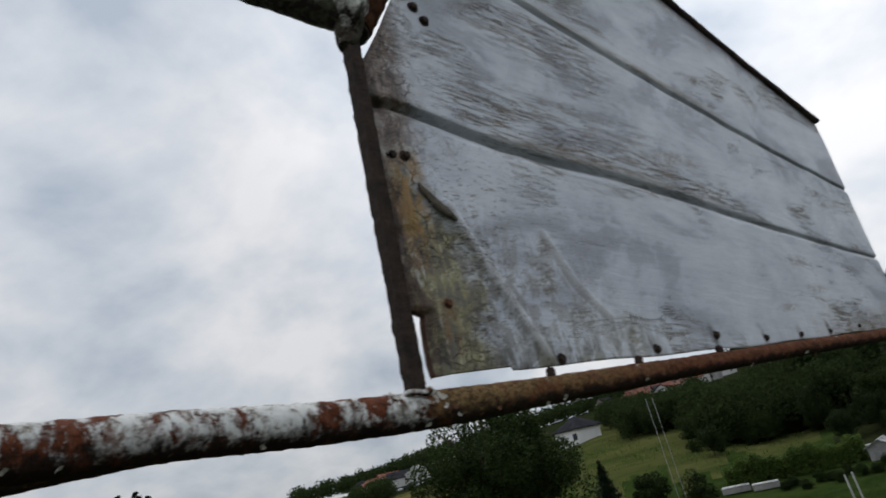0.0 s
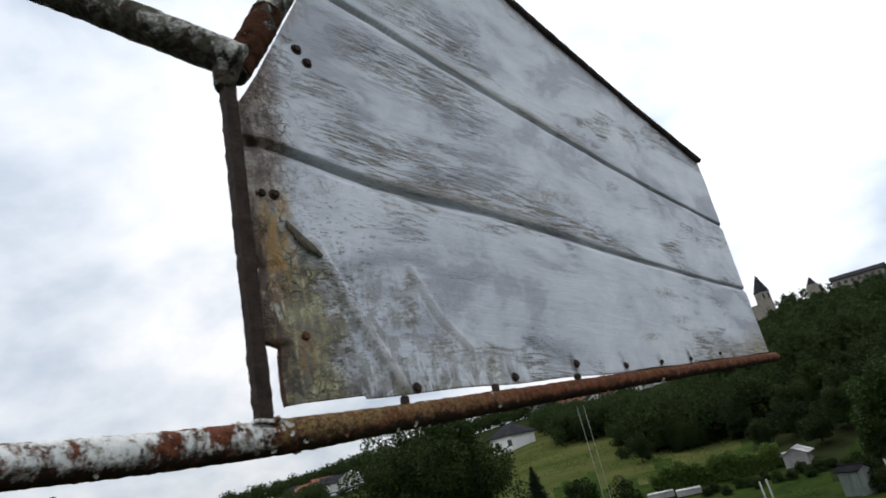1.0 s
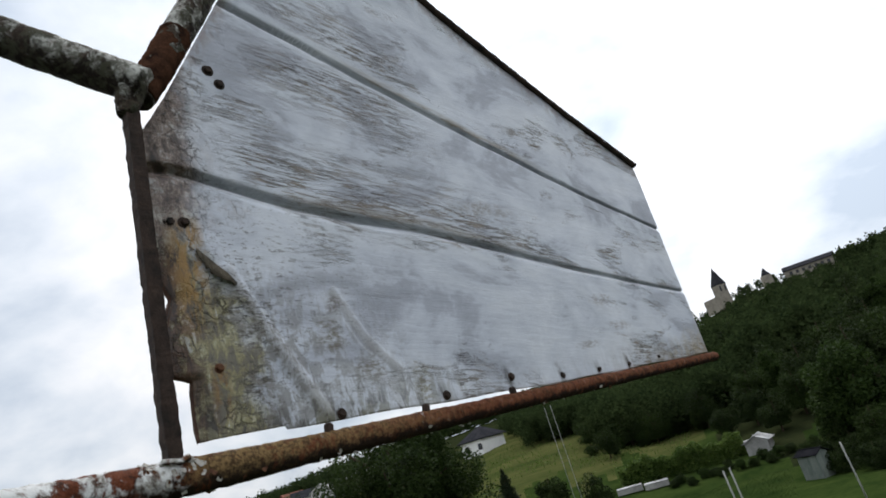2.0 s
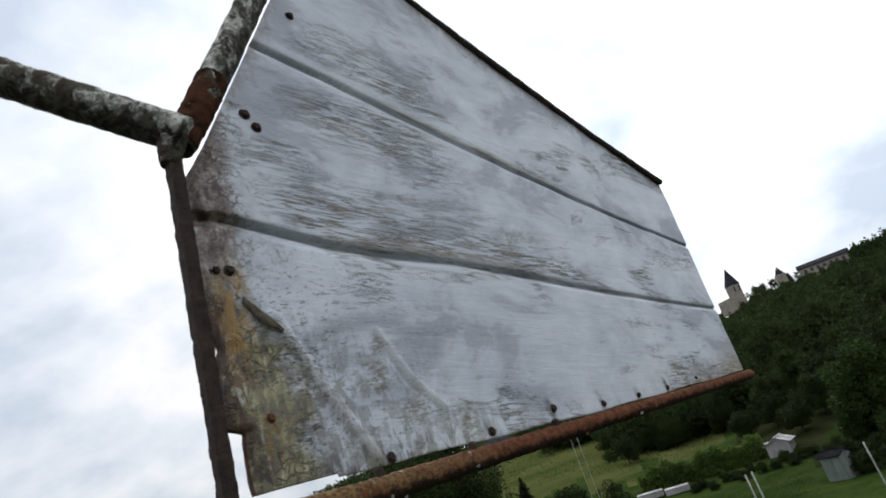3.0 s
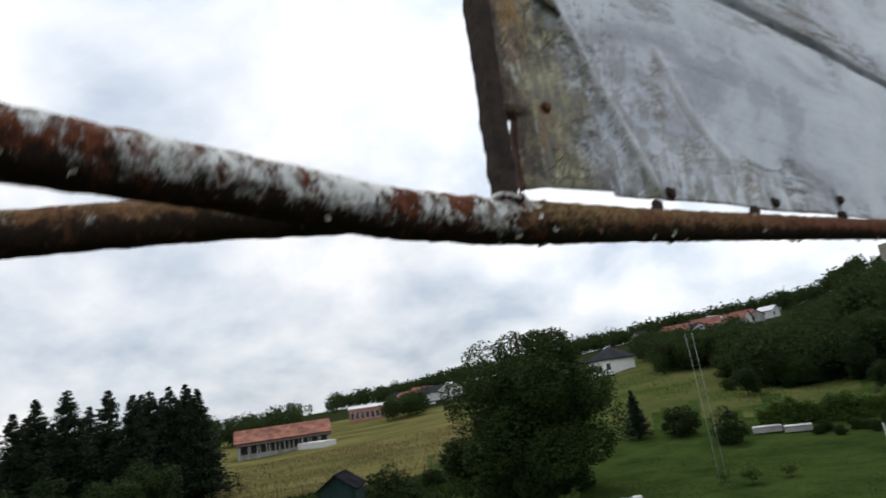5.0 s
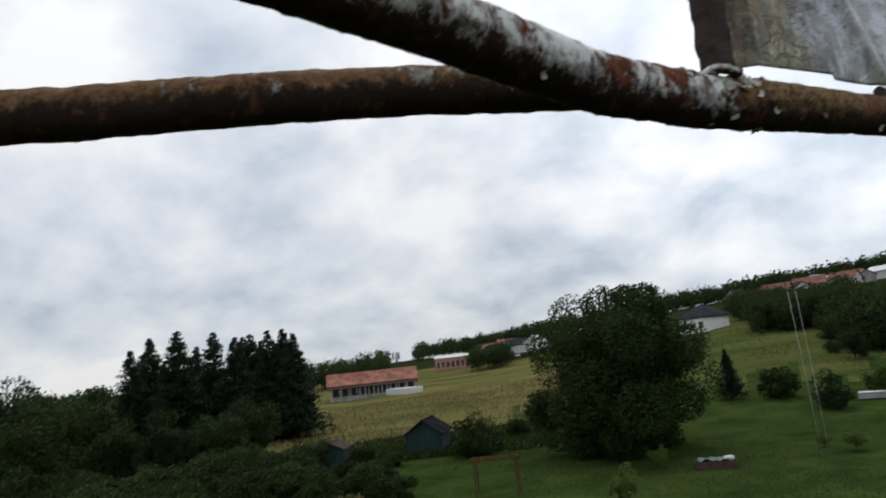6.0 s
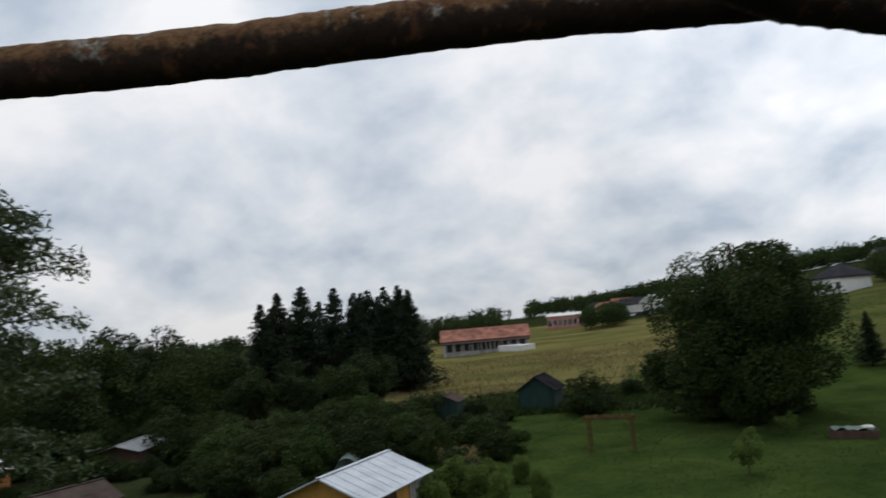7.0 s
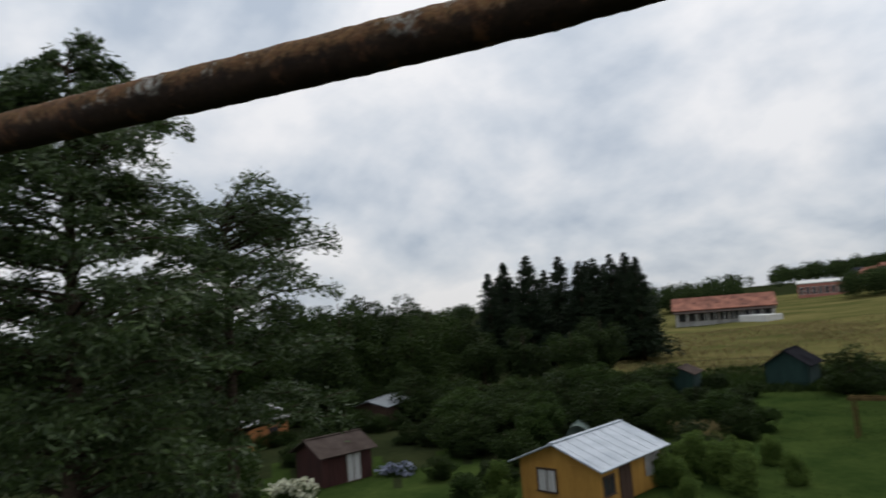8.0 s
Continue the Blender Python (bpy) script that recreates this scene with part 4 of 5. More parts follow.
for k, (b, r, h) in enumerate(((-36, 60, 1.15), (-38.2, 52, 1.15), (-41, 54, 1.3), (-44, 50, 1.3), (-47, 55, 1.4), (-50.5, 52, 1.5), (-53, 46, 1.2), (-56, 55, 1.4), (-35, 44, 0.85), (-33.2, 48, 0.95), (-31.4, 46, 1.0), (-30, 51, 0.75), (-48.5, 43, 1.15), (-51.5, 40, 1.0), (-45.5, 40, 1.0), (-64.0, 47, 0.7), (-67.5, 64, 1.3), (-71.5, 47, 1.0),
                                   (-73, 40, 1.4), (-62, 52, 1.2), (-59, 68, 1.2), (-30.2, 42, 0.75), (-28.4, 44, 0.6), (-33.8, 38, 0.8), (-29.0, 58, 0.6), (-31.5, 62, 0.7), (-34.5, 66, 0.8), (-20.5, 62, 0.6), (-54.5, 35, 0.5), (-49.8, 33, 0.62), (-52.5, 31, 0.55), (-24.0, 66, 0.45), (-27.0, 68, 0.5), (-18.5, 68, 0.7))):
    plant("garden_bush", SHRUBS[k % 4], *polar(b, r), h, 83 * k, "green garden bush beside the lawn", "bush", "garden bushes", tall=1.0 + 0.15 * math.sin(k))
plant("small_tree", SHRUBS[3], *polar(-22.2, 59), 1.28, 10, "small round dark green tree beside the hut", "tree", tall=1.05)
plant("small_conifer", FIRS[1], -1.7, 76, 0.37, 0, "small dark conifer on the lawn", "tree", tall=0.95)
plant("fruit_tree", SHRUBS[1], 2.8, 75, 1.15, 40, "dark fruit tree on the lawn", "tree", "fruit trees", tall=1.2)
plant("fruit_tree", SHRUBS[3], 6.7, 69, 1.0, 130, "dark fruit tree on the lawn", "tree", "fruit trees", tall=1.25)
for k in range(26):
    b, r = 8 + 0.62 * k + 0.8 * math.sin(k * 2.1), (94 if k < 15 else 86) + 18 * ((k * 0.618) % 1.0)
    plant("garden_bush", SHRUBS[(k * 5) % 4], *polar(b, r), 0.45 + 0.45 * ((k * 0.41) % 1.0), 77 * k, "green garden bush beside the lawn", "bush", "garden bushes")
for k, (b, r, h) in enumerate(((-52.5, 41, 1.0), (-54.8, 44, 0.8), (-50.2, 45, 1.1), (-57, 45, 0.55), (-48, 37, 0.8), (-46.5, 34.5, 0.6), (-62.2, 42.5, 0.6), (-64.5, 40.5, 0.9), (-66.5, 42.5, 0.55))):
    plant("garden_bush", SHRUBS[k % 4], *polar(b, r), h, 31 * k, "green garden bush beside the lawn", "bush", "garden bushes")
for x, y, h, k in ((-17.6, 25.2, 0.42, 2), (-17.0, 27.2, 0.55, 0), (-15.6, 26.4, 0.5, 2), (-16.4, 23.6, 0.32, 2), (-14.6, 28.8, 0.4, 0), (-22.4, 19.4, 0.3, 1), (-24.4, 20.6, 0.42, 0), (-18.9, 25.6, 0.48, 1), (-18.3, 27.6, 0.6, 0), (-17.6, 29.6, 0.5, 1), (-17.0, 31.6, 0.42, 0), (-19.6, 28.8, 0.5, 1)):
    plant("flower_clump", PERENNIALS[k % 2], x, y, h, 90 * x, "tall green garden perennials beside the hut", "plant", "perennials by the hut", tall=1.25)
for k, (b, r, h) in enumerate(((-66.8, 50.5, 0.42), (-68.0, 50, 0.50), (-69.2, 49.5, 0.46), (-57.6, 51.5, 0.5), (-59.2, 51, 0.55), (-60.6, 51.5, 0.5))):
    plant("garden_bush", SHRUBS[k % 4], *polar(b, r), h, 67 * k, "green garden bush in front of a shed", "bush", "garden bushes")
plant("sapling", SAPLING, *polar(-10.6, 36), 0.66, 80, "light green airy young tree on the lawn", "bush", tall=1.35)
for x, y, h in ((5.6, 50.0, 0.62), (4.0, 52.0, 0.42), (8.2, 51.5, 0.5)):
    plant("lawn_bush", SAPLING, x, y, h, 50 * x, "loose green bush on the lawn beside thin poles", "bush", "loose lawn bushes", tall=0.95)
plant("sapling", SAPLING, *polar(-7.5, 47), 0.5, 20, "light green young bush on the lawn", "bush", tall=1.2)
for k in range(64):
    b, r = -35.5 - 1.05 * (k % 38) + 0.5 * math.sin(k * 3.3), 43 + 17 * ((k * 0.618) % 1.0)
    if r < 58 and (-63.5 < b < -54 or -73 < b < -64.5):
        r += 18
    plant("garden_bush", SHRUBS[(k * 7) % 4], *polar(b, r), 0.75 + 0.5 * ((k * 0.37) % 1.0), 49 * k, "green garden bush beside the lawn", "bush", "garden bushes")
for k, (b, r, h) in enumerate(((8, 99, 0.7), (10.5, 97, 0.8), (13, 101, 0.9), (15.2, 97, 0.9), (17, 92, 1.0), (12, 98, 1.0), (9, 101, 1.0), (6.2, 97, 0.6))):
    plant("garden_bush", SHRUBS[(k + 1) % 4], *polar(b, r), h, 45 * k, "green garden bush beside the lawn", "bush", "garden bushes")
for k, (b, r, h) in enumerate(((19.5, 92, 0.8), (21.5, 100, 0.95), (23.5, 90, 1.0), (25.5, 96, 1.15), (27, 84, 1.2), (29, 90, 1.35), (31, 82, 1.4), (33.5, 88, 1.5), (36, 80, 1.5), (25, 74, 0.75), (28, 70, 0.9), (31, 66, 1.0), (39, 78, 1.5), (7.5, 92, 0.55), (9.5, 98, 0.65), (11.5, 96, 0.6), (13.5, 102, 0.7), (15.5, 96, 0.75), (17.5, 100, 0.85), (19, 86, 0.65), (20.5, 80, 0.6), (22.5, 84, 0.75), (16.5, 86, 0.5), (24, 68, 0.55), (26.5, 62, 0.6), (14, 112, 0.8), (10.5, 110, 0.75), (6.2, 104, 0.6))):
    plant("hillside_tree", TREES[(k + 1) % 3], *polar(b, r), h, 35 * k, "dense leafy tree at the foot of the hill", "tree", "trees below the hill")

for k in range(15):
    plant("border_shrub", SHRUBS[(k * 3 + 1) % 4], *polar(11.6 + 0.75 * k + 0.2 * math.sin(k * 5), 70.5 + 1.2 * math.sin(k * 2.3)), 0.34 + 0.10 * ((k * 0.53) % 1.0), 61 * k, "low dark shrub in front of the hedge", "bush", "shrubs along the hedge")
BRIGHT_TREE = tree_mesh_parts(8.0, 7.2, 47, 22000, 0.22, M_LEAF_L, 0.14, 46, -0.08, 6)
for b, r, h in ((26.0, 68, 1.25), (21.5, 96, 0.85), (17.0, 106, 0.75)):
    plant("bright_tree", BRIGHT_TREE, *polar(b, r), h, 40 * b, "fresh green leafy tree at the foot of the hill", "tree", "trees below the hill")
for b, r, h in ((23.4, 60, 0.75), (24.6, 63, 0.95), (25.8, 58, 0.85), (27.0, 61, 1.0), (28.4, 57, 0.9), (22.9, 66, 0.7)):
    plant("garden_bush", SHRUBS[1], *polar(b, r), h, 70 * b, "dark green bush beside the small shed", "bush", "garden bushes")
for k, (b, r, h) in enumerate(((15.6, 118, 0.9), (18.4, 124, 1.0), (20.2, 132, 1.05), (22.6, 118, 1.1), (24.8, 138, 1.2), (26.4, 122, 1.15), (28.2, 146, 1.3), (30.4, 128, 1.25), (19.6, 158, 1.2), (23.4, 170, 1.3), (27.0, 180, 1.4), (31.5, 170, 1.4), (12.6, 128, 0.7), (9.4, 124, 0.6))):
    plant("hillside_tree", BRIGHT_TREE if k % 2 else TREES[k % 3], *polar(b, r), h, 53 * k, "rounded leafy tree standing out of the woods", "tree", "trees below the hill")
# clipped hedge beside the right-hand garden
hp = np.stack([rng.uniform(-6.5, 6.5, 16000), rng.uniform(-1.0, 1.0, 16000), rng.uniform(0, 1, 16000)], 1)
hp[:, 2] *= 2.3 + 0.35 * np.sin(hp[:, 0] * 1.3) + 0.2 * np.sin(hp[:, 0] * 3.7 + 1)
hx, hy = polar(12.6, 76)
tagged(part("hedge", quads_mesh("hedge", leaves(hp, 0.25, 0.6, 0, None, 5), M_LEAF_B), m=Matrix.Translation((hx, hy, float(ground_z(hx, hy)))) @ pose(0, 0, 0, 0, 0, -12)), "light green clipped garden hedge", "hedge")

# flowering bushes by the maroon hut
for nm, x, y, mt, lab, sz in (("blossom_bush", -29.85, 12.9, M_FLOWER, "bush with many cream-white blossoms", 1.5), ("hydrangea", -31.4, 19.6, M_BLUEF, "pale blue hydrangea bush", 1.35)):
    ob = plant(nm, SHRUBS[0], x, y, 0.42 * sz, 0, lab, "bush", tall=0.9, z=float(ground_z(x, y)) - (0.10 if nm == "blossom_bush" else 0.42) * sz)
    pp, dd = crown_points(700, 30, 1.1 * sz / 1.3, 1.1 * sz / 1.3, 0.50 * sz, 9)
    pp[:, 2] += (0.62 if nm == "blossom_bush" else 0.52) * sz
    fl = part("blossom", quads_mesh("blossom", leaves(pp / 0.42 / sz + dd * 0.1, 0.30, 0.9, 0, dd, 3), mt), ob)

# the near tree with long drooping leaves
g = np.random.default_rng(5)


def near_tree(x, y, height, reach, boughs, mat, low, label, top=0.22, per=460):
    ob = base_at("near_tree", Matrix.Translation((x, y, GZ)), label, "tree")
    k_ = height / 15
    tv, tf = tube([(0, 0, -0.2), (0.1, 0.05, 3 * k_), (0.0, 0.2, 8 * k_), (0.2, 0.1, 12.5 * k_), (0.3, 0.2, 15 * k_)], [0.28 * k_, 0.24 * k_, 0.17 * k_, 0.08 * k_, 0.02], 10, 0.02, 20, 2.0)
    cs, ds = [], []
    for k in range(boughs):
        z0 = g.uniform(low, 0.96) * height
        w = g.uniform(0, 2 * math.pi)
        L = (top + (1 - top) * math.sin(min(1, (1.02 - z0 / height) / 0.5) * 1.5)) * g.uniform(0.55, 1.0) * reach
        d = np.array((math.cos(w), math.sin(w), 0))
        p0, p1 = np.array((0.05, 0.1, z0)), np.array((0.05, 0.1, z0 + L * g.uniform(0.1, 0.3))) + d * L
        pm = (p0 + p1) / 2 + (0, 0, 0.25)
        lv, lf = tube([p0, pm, p1], [0.05, 0.03, 0.008], 5)
        tf += [tuple(i + len(tv) for i in q) for q in lf]; tv += lv
        n_ = per
        t = g.uniform(0.15, 1.05, n_) ** 0.8
        side = np.cross(d, (0, 0, 1))
        q = p0 + (p1 - p0) * t[:, None] + side * (g.normal(0, 0.30, n_) * (1.2 - 0.5 * t) * L * 0.36)[:, None] + np.array((0, 0, 1)) * g.normal(0.0, 0.15, n_)[:, None]
        q[:, 2] += 0.3 * np.sin(t * 3.1) - 0.25 * t ** 3
        cs.append(q); ds.append(np.tile(d, (n_, 1)))
    cs, ds = np.concatenate(cs), np.concatenate(ds)
    part("trunk", mesh_of("trunk", tv, tf, M_BARK, True), ob)
    part("crown", quads_mesh("crown", leaves(cs, 0.22, 0.30, 0.45, ds * 0.7, 8), mat), ob)
    return ob


near_tree(*polar(-82.6, 19.5), 16.2, 4.8, 180, M_NEAR, 0.10, "tall near tree with layered drooping green leaves", 0.22, 350)
near_tree(*polar(-71.4, 24), 13.0, 4.6, 96, M_NEAR, 0.34, "slender near tree with bright drooping leaves", 0.55, 340)
for k, (b, r, h) in enumerate(((-72, 24, 1.25), (-76, 21, 1.4), (-80, 18, 1.3), (-73, 28, 1.2), (-84, 16, 1.3), (-88, 15, 1.3), (-74, 31, 1.6), (-78, 27, 1.7))):
    plant("near_bush", SHRUBS[(k * 3) % 4], *polar(b, r), h, 64 * k, "dark green bush under the near tree", "bush", "bushes under the near tree")


# woods on the hills: crowns that nobody could count
def woods(name, spots, leaf_per, seed, mat, label):
    gg = np.random.default_rng(seed)
    out = []
    for x, y, h in spots:
        z = float(ground_z(x, y))
        near_by = math.hypot(x, y) < 240
        k = leaf_per * 2 if near_by else int(leaf_per * 0.7)
        d = gg.normal(size=(k, 3)); d /= np.linalg.norm(d, axis=1)[:, None]
        lump = 0.75 + 0.35 * np.sin(d[:, 0] * 5 + x) * np.cos(d[:, 1] * 4 + y)
        p = d * (lump * gg.uniform(0.6, 1, k))[:, None] * (h * 0.42, h * 0.42, h * 0.52) + (x, y, z + h * 0.5)
        out.append(leaves(p, h * (0.066 if near_by else 0.12), 0.7, 0.0, d * 0.4, int(gg.integers(1e6))))
    ob = part(name, quads_mesh(name, np.concatenate(out), mat))
    return tagged(ob, label, "woods", kind="stuff")


spots = []
for k in range(900):
    b = rng.uniform(15.5, 62)
    r = rng.uniform(105, 470) if rng.random() < 0.8 else rng.uniform(400, 470)
    x, y = polar(b, r)
    if 16.5 < b < 31 and 330 < r < 415:
        continue
    spots.append((x, y, rng.uniform(7, 12) * (0.6 if 15 < b < 31 and r > 230 else 1.0)))
for k in range(420):
    b = rng.uniform(4.5, 17)
    r = rng.uniform(132, 172) if b < 12 else rng.uniform(132, 250)
    spots.append((*polar(b, r), rng.uniform(3.6, 5.4) if b < 12 else rng.uniform(5, 8)))
for k in range(170):
    spots.append((*polar(rng.uniform(1.2, 8.5), rng.uniform(122, 152)), rng.uniform(4.2, 6.4)))
for k in range(150):
    b, r = rng.uniform(6.5, 20), rng.uniform(98, 150)
    spots.append((*polar(b, r), rng.uniform(4.5, 8)))
for k in range(34):
    spots.append((*polar(rng.uniform(28.6, 33), rng.uniform(360, 385)), rng.uniform(7, 11)))
for k in range(46):
    spots.append((*polar(rng.uniform(20.6, 28.5), rng.uniform(366, 380)), rng.uniform(3, 5)))
woods("hill_woods", spots, 330, 3, M_FOREST, "dense dark green woods on the hillside")
spots = []
for k in range(900):
    b, r = rng.uniform(-26, 17), rng.uniform(395, 520)
    spots.append((*polar(b, r), rng.uniform(8, 13)))
for k in range(260):
    b, r = rng.uniform(-110, -26), rng.uniform(330, 520)
    spots.append((*polar(b, r), rng.uniform(7, 12)))
for k in range(60):
    spots.append((*polar(rng.uniform(-36, -29), rng.uniform(205, 235)), rng.uniform(7, 10)))
for k in range(40):
    spots.append((*polar(rng.uniform(-21.5, -18.5), rng.uniform(190, 215)), rng.uniform(6, 8)))
for k in range(50):
    spots.append((*polar(rng.uniform(-0.5, 4), rng.uniform(150, 190)), rng.uniform(5, 7)))
woods("ridge_woods", spots, 170, 4, M_FOREST, "dark line of woods on the far ridge")


# ---- buildings ----
def gable_house(name, x, y, turn, w, l, wall_h, ridge_h, wall_m, roof_m, label, category, over=0.3, thick=0.08, openings=(), group="", z=None):
    """A house with its ridge along its own y: walls as one shell, two roof slabs, framed openings (side, along, sill, width, height, kind)."""
    zz = float(ground_z(x, y)) if z is None else z
    ob = base_at(name, Matrix.Translation((x, y, zz)) @ pose(0, 0, 0, 0, 0, turn), label, category, group)
    hw, hl = w / 2, l / 2
    vv = [(sx * hw, sy * hl, zq) for sy in (-1, 1) for sx, zq in ((-1, -0.3), (1, -0.3), (1, wall_h), (0, ridge_h), (-1, wall_h))]
    vv = [((0 if i % 5 == 3 else v[0]), v[1], v[2]) for i, v in enumerate(vv)]
    ff = [(0, 1, 2, 3, 4), (9, 8, 7, 6, 5), (1, 6, 7, 2), (5, 0, 4, 9), (0, 5, 6, 1), (2, 7, 8, 3), (3, 8, 9, 4)]
    part("wall", mesh_of("wall", vv, ff, wall_m), ob)
    slope = math.atan2(ridge_h - wall_h, hw)
    run = hw / math.cos(slope) + over
    for sx in (-1, 1):
        me = box_mesh("roof", (run, l + 2 * over, thick), roof_m, (run / 2 - 0.0, 0, thick / 2 + 0.01), 0.01)
        part("roof", me, ob, m=Matrix.Translation((0, 0, ridge_h)) @ (pose(0, 0, 0, 0, 0, 0) if sx > 0 else pose(0, 0, 0, 0, 0, 180)) @ pose(0, 0, 0, 0, math.degrees(slope), 0))
    part("ridge_cap", box_mesh("ridge_cap", (0.22, l + 2 * over, 0.05), roof_m, (0, 0, ridge_h + thick + 0.02), 0.015), ob)
    for side, along, sill, ww, hh, kind_ in openings:
        m = {"front": pose(along, -hl, sill, 0, 0, 0), "back": pose(along, hl, sill, 0, 0, 180), "right": pose(hw, along, sill, 0, 0, 90), "left": pose(-hw, along, sill, 0, 0, -90)}[side]
        opening(ob, m, ww, hh, kind_)
    return ob


def opening(ob, m, ww, hh, kind_):
    fr = {"dark": M_DKWOOD, "white": M_WHITE, "door": M_DKWOOD, "curtain": M_DKWOOD}[kind_]
    t = 0.08 if ww < 1.6 else 0.12
    win = part("door" if kind_ == "door" else "window", box_mesh("pane", (ww, 0.04, hh), {"door": M_DKWOOD, "curtain": M_CURTAIN}.get(kind_, M_GLASS), (0, -0.005, hh / 2), 0.004), ob, m=m)
    for nm, sz, at in (("frame_side", (t, 0.08, hh + t), (-ww / 2, -0.02, hh / 2)), ("frame_side", (t, 0.08, hh + t), (ww / 2, -0.02, hh / 2)), ("frame_top", (ww + t, 0.09, t), (0, -0.022, hh)), ("sill", (ww + t * 1.6, 0.12, t * 0.8), (0, -0.035, 0)), ("mullion", (t * 0.6, 0.06, hh), (0, -0.022, hh / 2))):
        part(nm, box_mesh(nm, sz, fr, at, 0.006), win)


# ochre hut with a metal roof
hut = gable_house("garden_hut", -20.75, 23.05, 8, 4.0, 5.0, 2.0, 2.78, M_YELLOW, M_ROOF_METAL, "ochre wooden garden hut with a pale metal roof", "hut", 0.38, 0.07,
                  [("front", -0.6, 0.75, 0.95, 0.95, "curtain"), ("right", -1.9, 0.8, 0.8, 0.75, "dark"), ("right", -0.6, 0.0, 0.85, 1.85, "door")], z=GZ - 0.22)
# dark panel on the wall, standing in for shade behind the slats
part("porch_shade", box_mesh("porch_shade", (0.02, 1.3, 1.0), M_DKWOOD, (2.008, 1.75, 1.35), 0.004), hut, "dark panel in place of porch shade")
for k in range(5):
    part("porch_slat", box_mesh("porch_slat", (0.03, 0.09, 1.0), M_WHITE, (2.05, 1.2 + 0.27 * k, 1.35), 0.006), hut, "white porch slat")
for k in range(9):
    part("roof_seam", box_mesh("roof_seam", (2.35, 0.022, 0.016), M_ROOF_METAL, (1.2, -2.6 + 0.65 * k, 0.09), 0.006), hut, m=Matrix.Translation((0, 0, 2.78)) @ pose(0, 0, 0, 0, math.degrees(math.atan2(0.78, 2.0)), 0))
for k in range(26):
    part("board", box_mesh("board", (0.145, 0.02, 2.0), M_YELLOW, (-1.93 + 0.155 * k, -2.508, 0.98), 0.005), hut) if not 7 < k < 16 else None
# maroon hut
mar = gable_house("maroon_hut", -33.6, 16.95, 4, 2.8, 3.0, 1.85, 2.5, M_MAROON, M_ROOF_BROWN, "small maroon wooden hut with brown felt roof", "hut", 0.3, 0.06, [("right", 0.35, 0.25, 0.9, 1.45, "curtain")], z=GZ - 0.25)
for k in range(10):
    part("board", box_mesh("board", (0.02, 0.27, 1.82), M_MAROON, (1.408, -1.35 + 0.30 * k, 0.92), 0.005), mar) if not 4 <= k <= 7 else None
part("doorstep", box_mesh("doorstep", (0.8, 2.2, 0.14), M_WOOD, (1.9, 0.2, 0.07), 0.02), mar)
gable_house("striped_shed", *polar(-69.9, 51), 24, 3.4, 4.6, 1.9, 2.7, M_ORANGE, M_ROOF_PATCH, "orange wooden shed with patchy white roof", "shed", 0.3, 0.06, [("right", 0.8, 0.5, 0.8, 0.8, "dark")])
gable_house("grey_shed", -47.5, 28.6, 32, 3.0, 4.4, 1.6, 2.0, M_DKWOOD, M_ROOF_GREY, "low shed with grey metal roof between bushes", "shed", 0.3, 0.06)
gable_house("green_hut", -28.0, 57.6, 12, 3.3, 4.0, 1.9, 3.0, M_GREENW, M_ROOF_BLACK, "dark green wooden hut with black roof", "hut", 0.35, 0.07)
gable_house("small_green_shed", *polar(-33.8, 62), 20, 2.2, 3.0, 1.7, 2.2, M_GREENW, M_ROOF_BROWN, "small green shed behind bushes", "shed", 0.25, 0.05)
gable_house("grey_shed", *polar(21.8, 60), 30, 1.4, 1.7, 1.8, 2.1, M_PALE_SHED, M_ROOF_BLACK, "small pale grey-green garden shed with dark roof", "shed", 0.2, 0.06)
gable_house("white_shed", *polar(18.6, 75.5), -30, 2.2, 2.8, 1.0, 1.5, M_DULL, M_ROOF_PATCH, "pale shed with grey roof among trees", "shed", 0.25, 0.06)

# long buildings beyond the meadow
rx_, ry_ = polar(-30.2, 160)
long_house = gable_house("long_red_roofed_house", rx_, ry_, -58, 9.0, 20.0, 3.9, 6.3, M_DULL, M_ROOF_RED, "long white building with a red tiled roof", "building", 0.6, 0.2,
            [("right", -8.4 + 2.1 * k, 1.4, 1.6, 1.8, "dark") for k in range(9)] + [("front", 0, 1.6, 1.4, 1.4, "dark")], z=0.2)
part("lean_to_roof", box_mesh("lean_to_roof", (1.9, 20.6, 0.16), M_ROOF_BROWN, (0.7, 0, 0), 0.03), long_house, "brown lean-to roof over the windows", m=Matrix.Translation((4.4, 0, 3.75)) @ pose(0, 0, 0, 0, 24, 0))
for k in range(11):
    part("porch_post", box_mesh("porch_post", (0.16, 0.16, 3.3), M_CURTAIN, (5.7, -9.6 + 1.92 * k, 1.55), 0.02), long_house)
for k in range(12):
    part("roof_patch", box_mesh("roof_patch", (0.9 + 0.5 * math.sin(k * 1.9), 1.1, 0.05), M_ROOF_OLD, (1.6 + 1.1 * math.sin(k * 4.1), -9 + 1.6 * k, 0.24), 0.01), long_house, m=Matrix.Translation((0, 0, 6.3)) @ pose(0, 0, 0, 0, math.degrees(math.atan2(2.4, 4.5)), 0))
ax_, ay_ = polar(-27.6, 152)
tagged(part("white_annex", box_mesh("white_annex", (8.5, 4.0, 2.4), M_WHITE, (0, 0, 1.0), 0.05), m=Matrix.Translation((ax_, ay_, 0.0)) @ pose(0, 0, 0, 0, 0, -24)), "low white flat-roofed annex", "building")
bx_, by_ = polar(-23.0, 236)
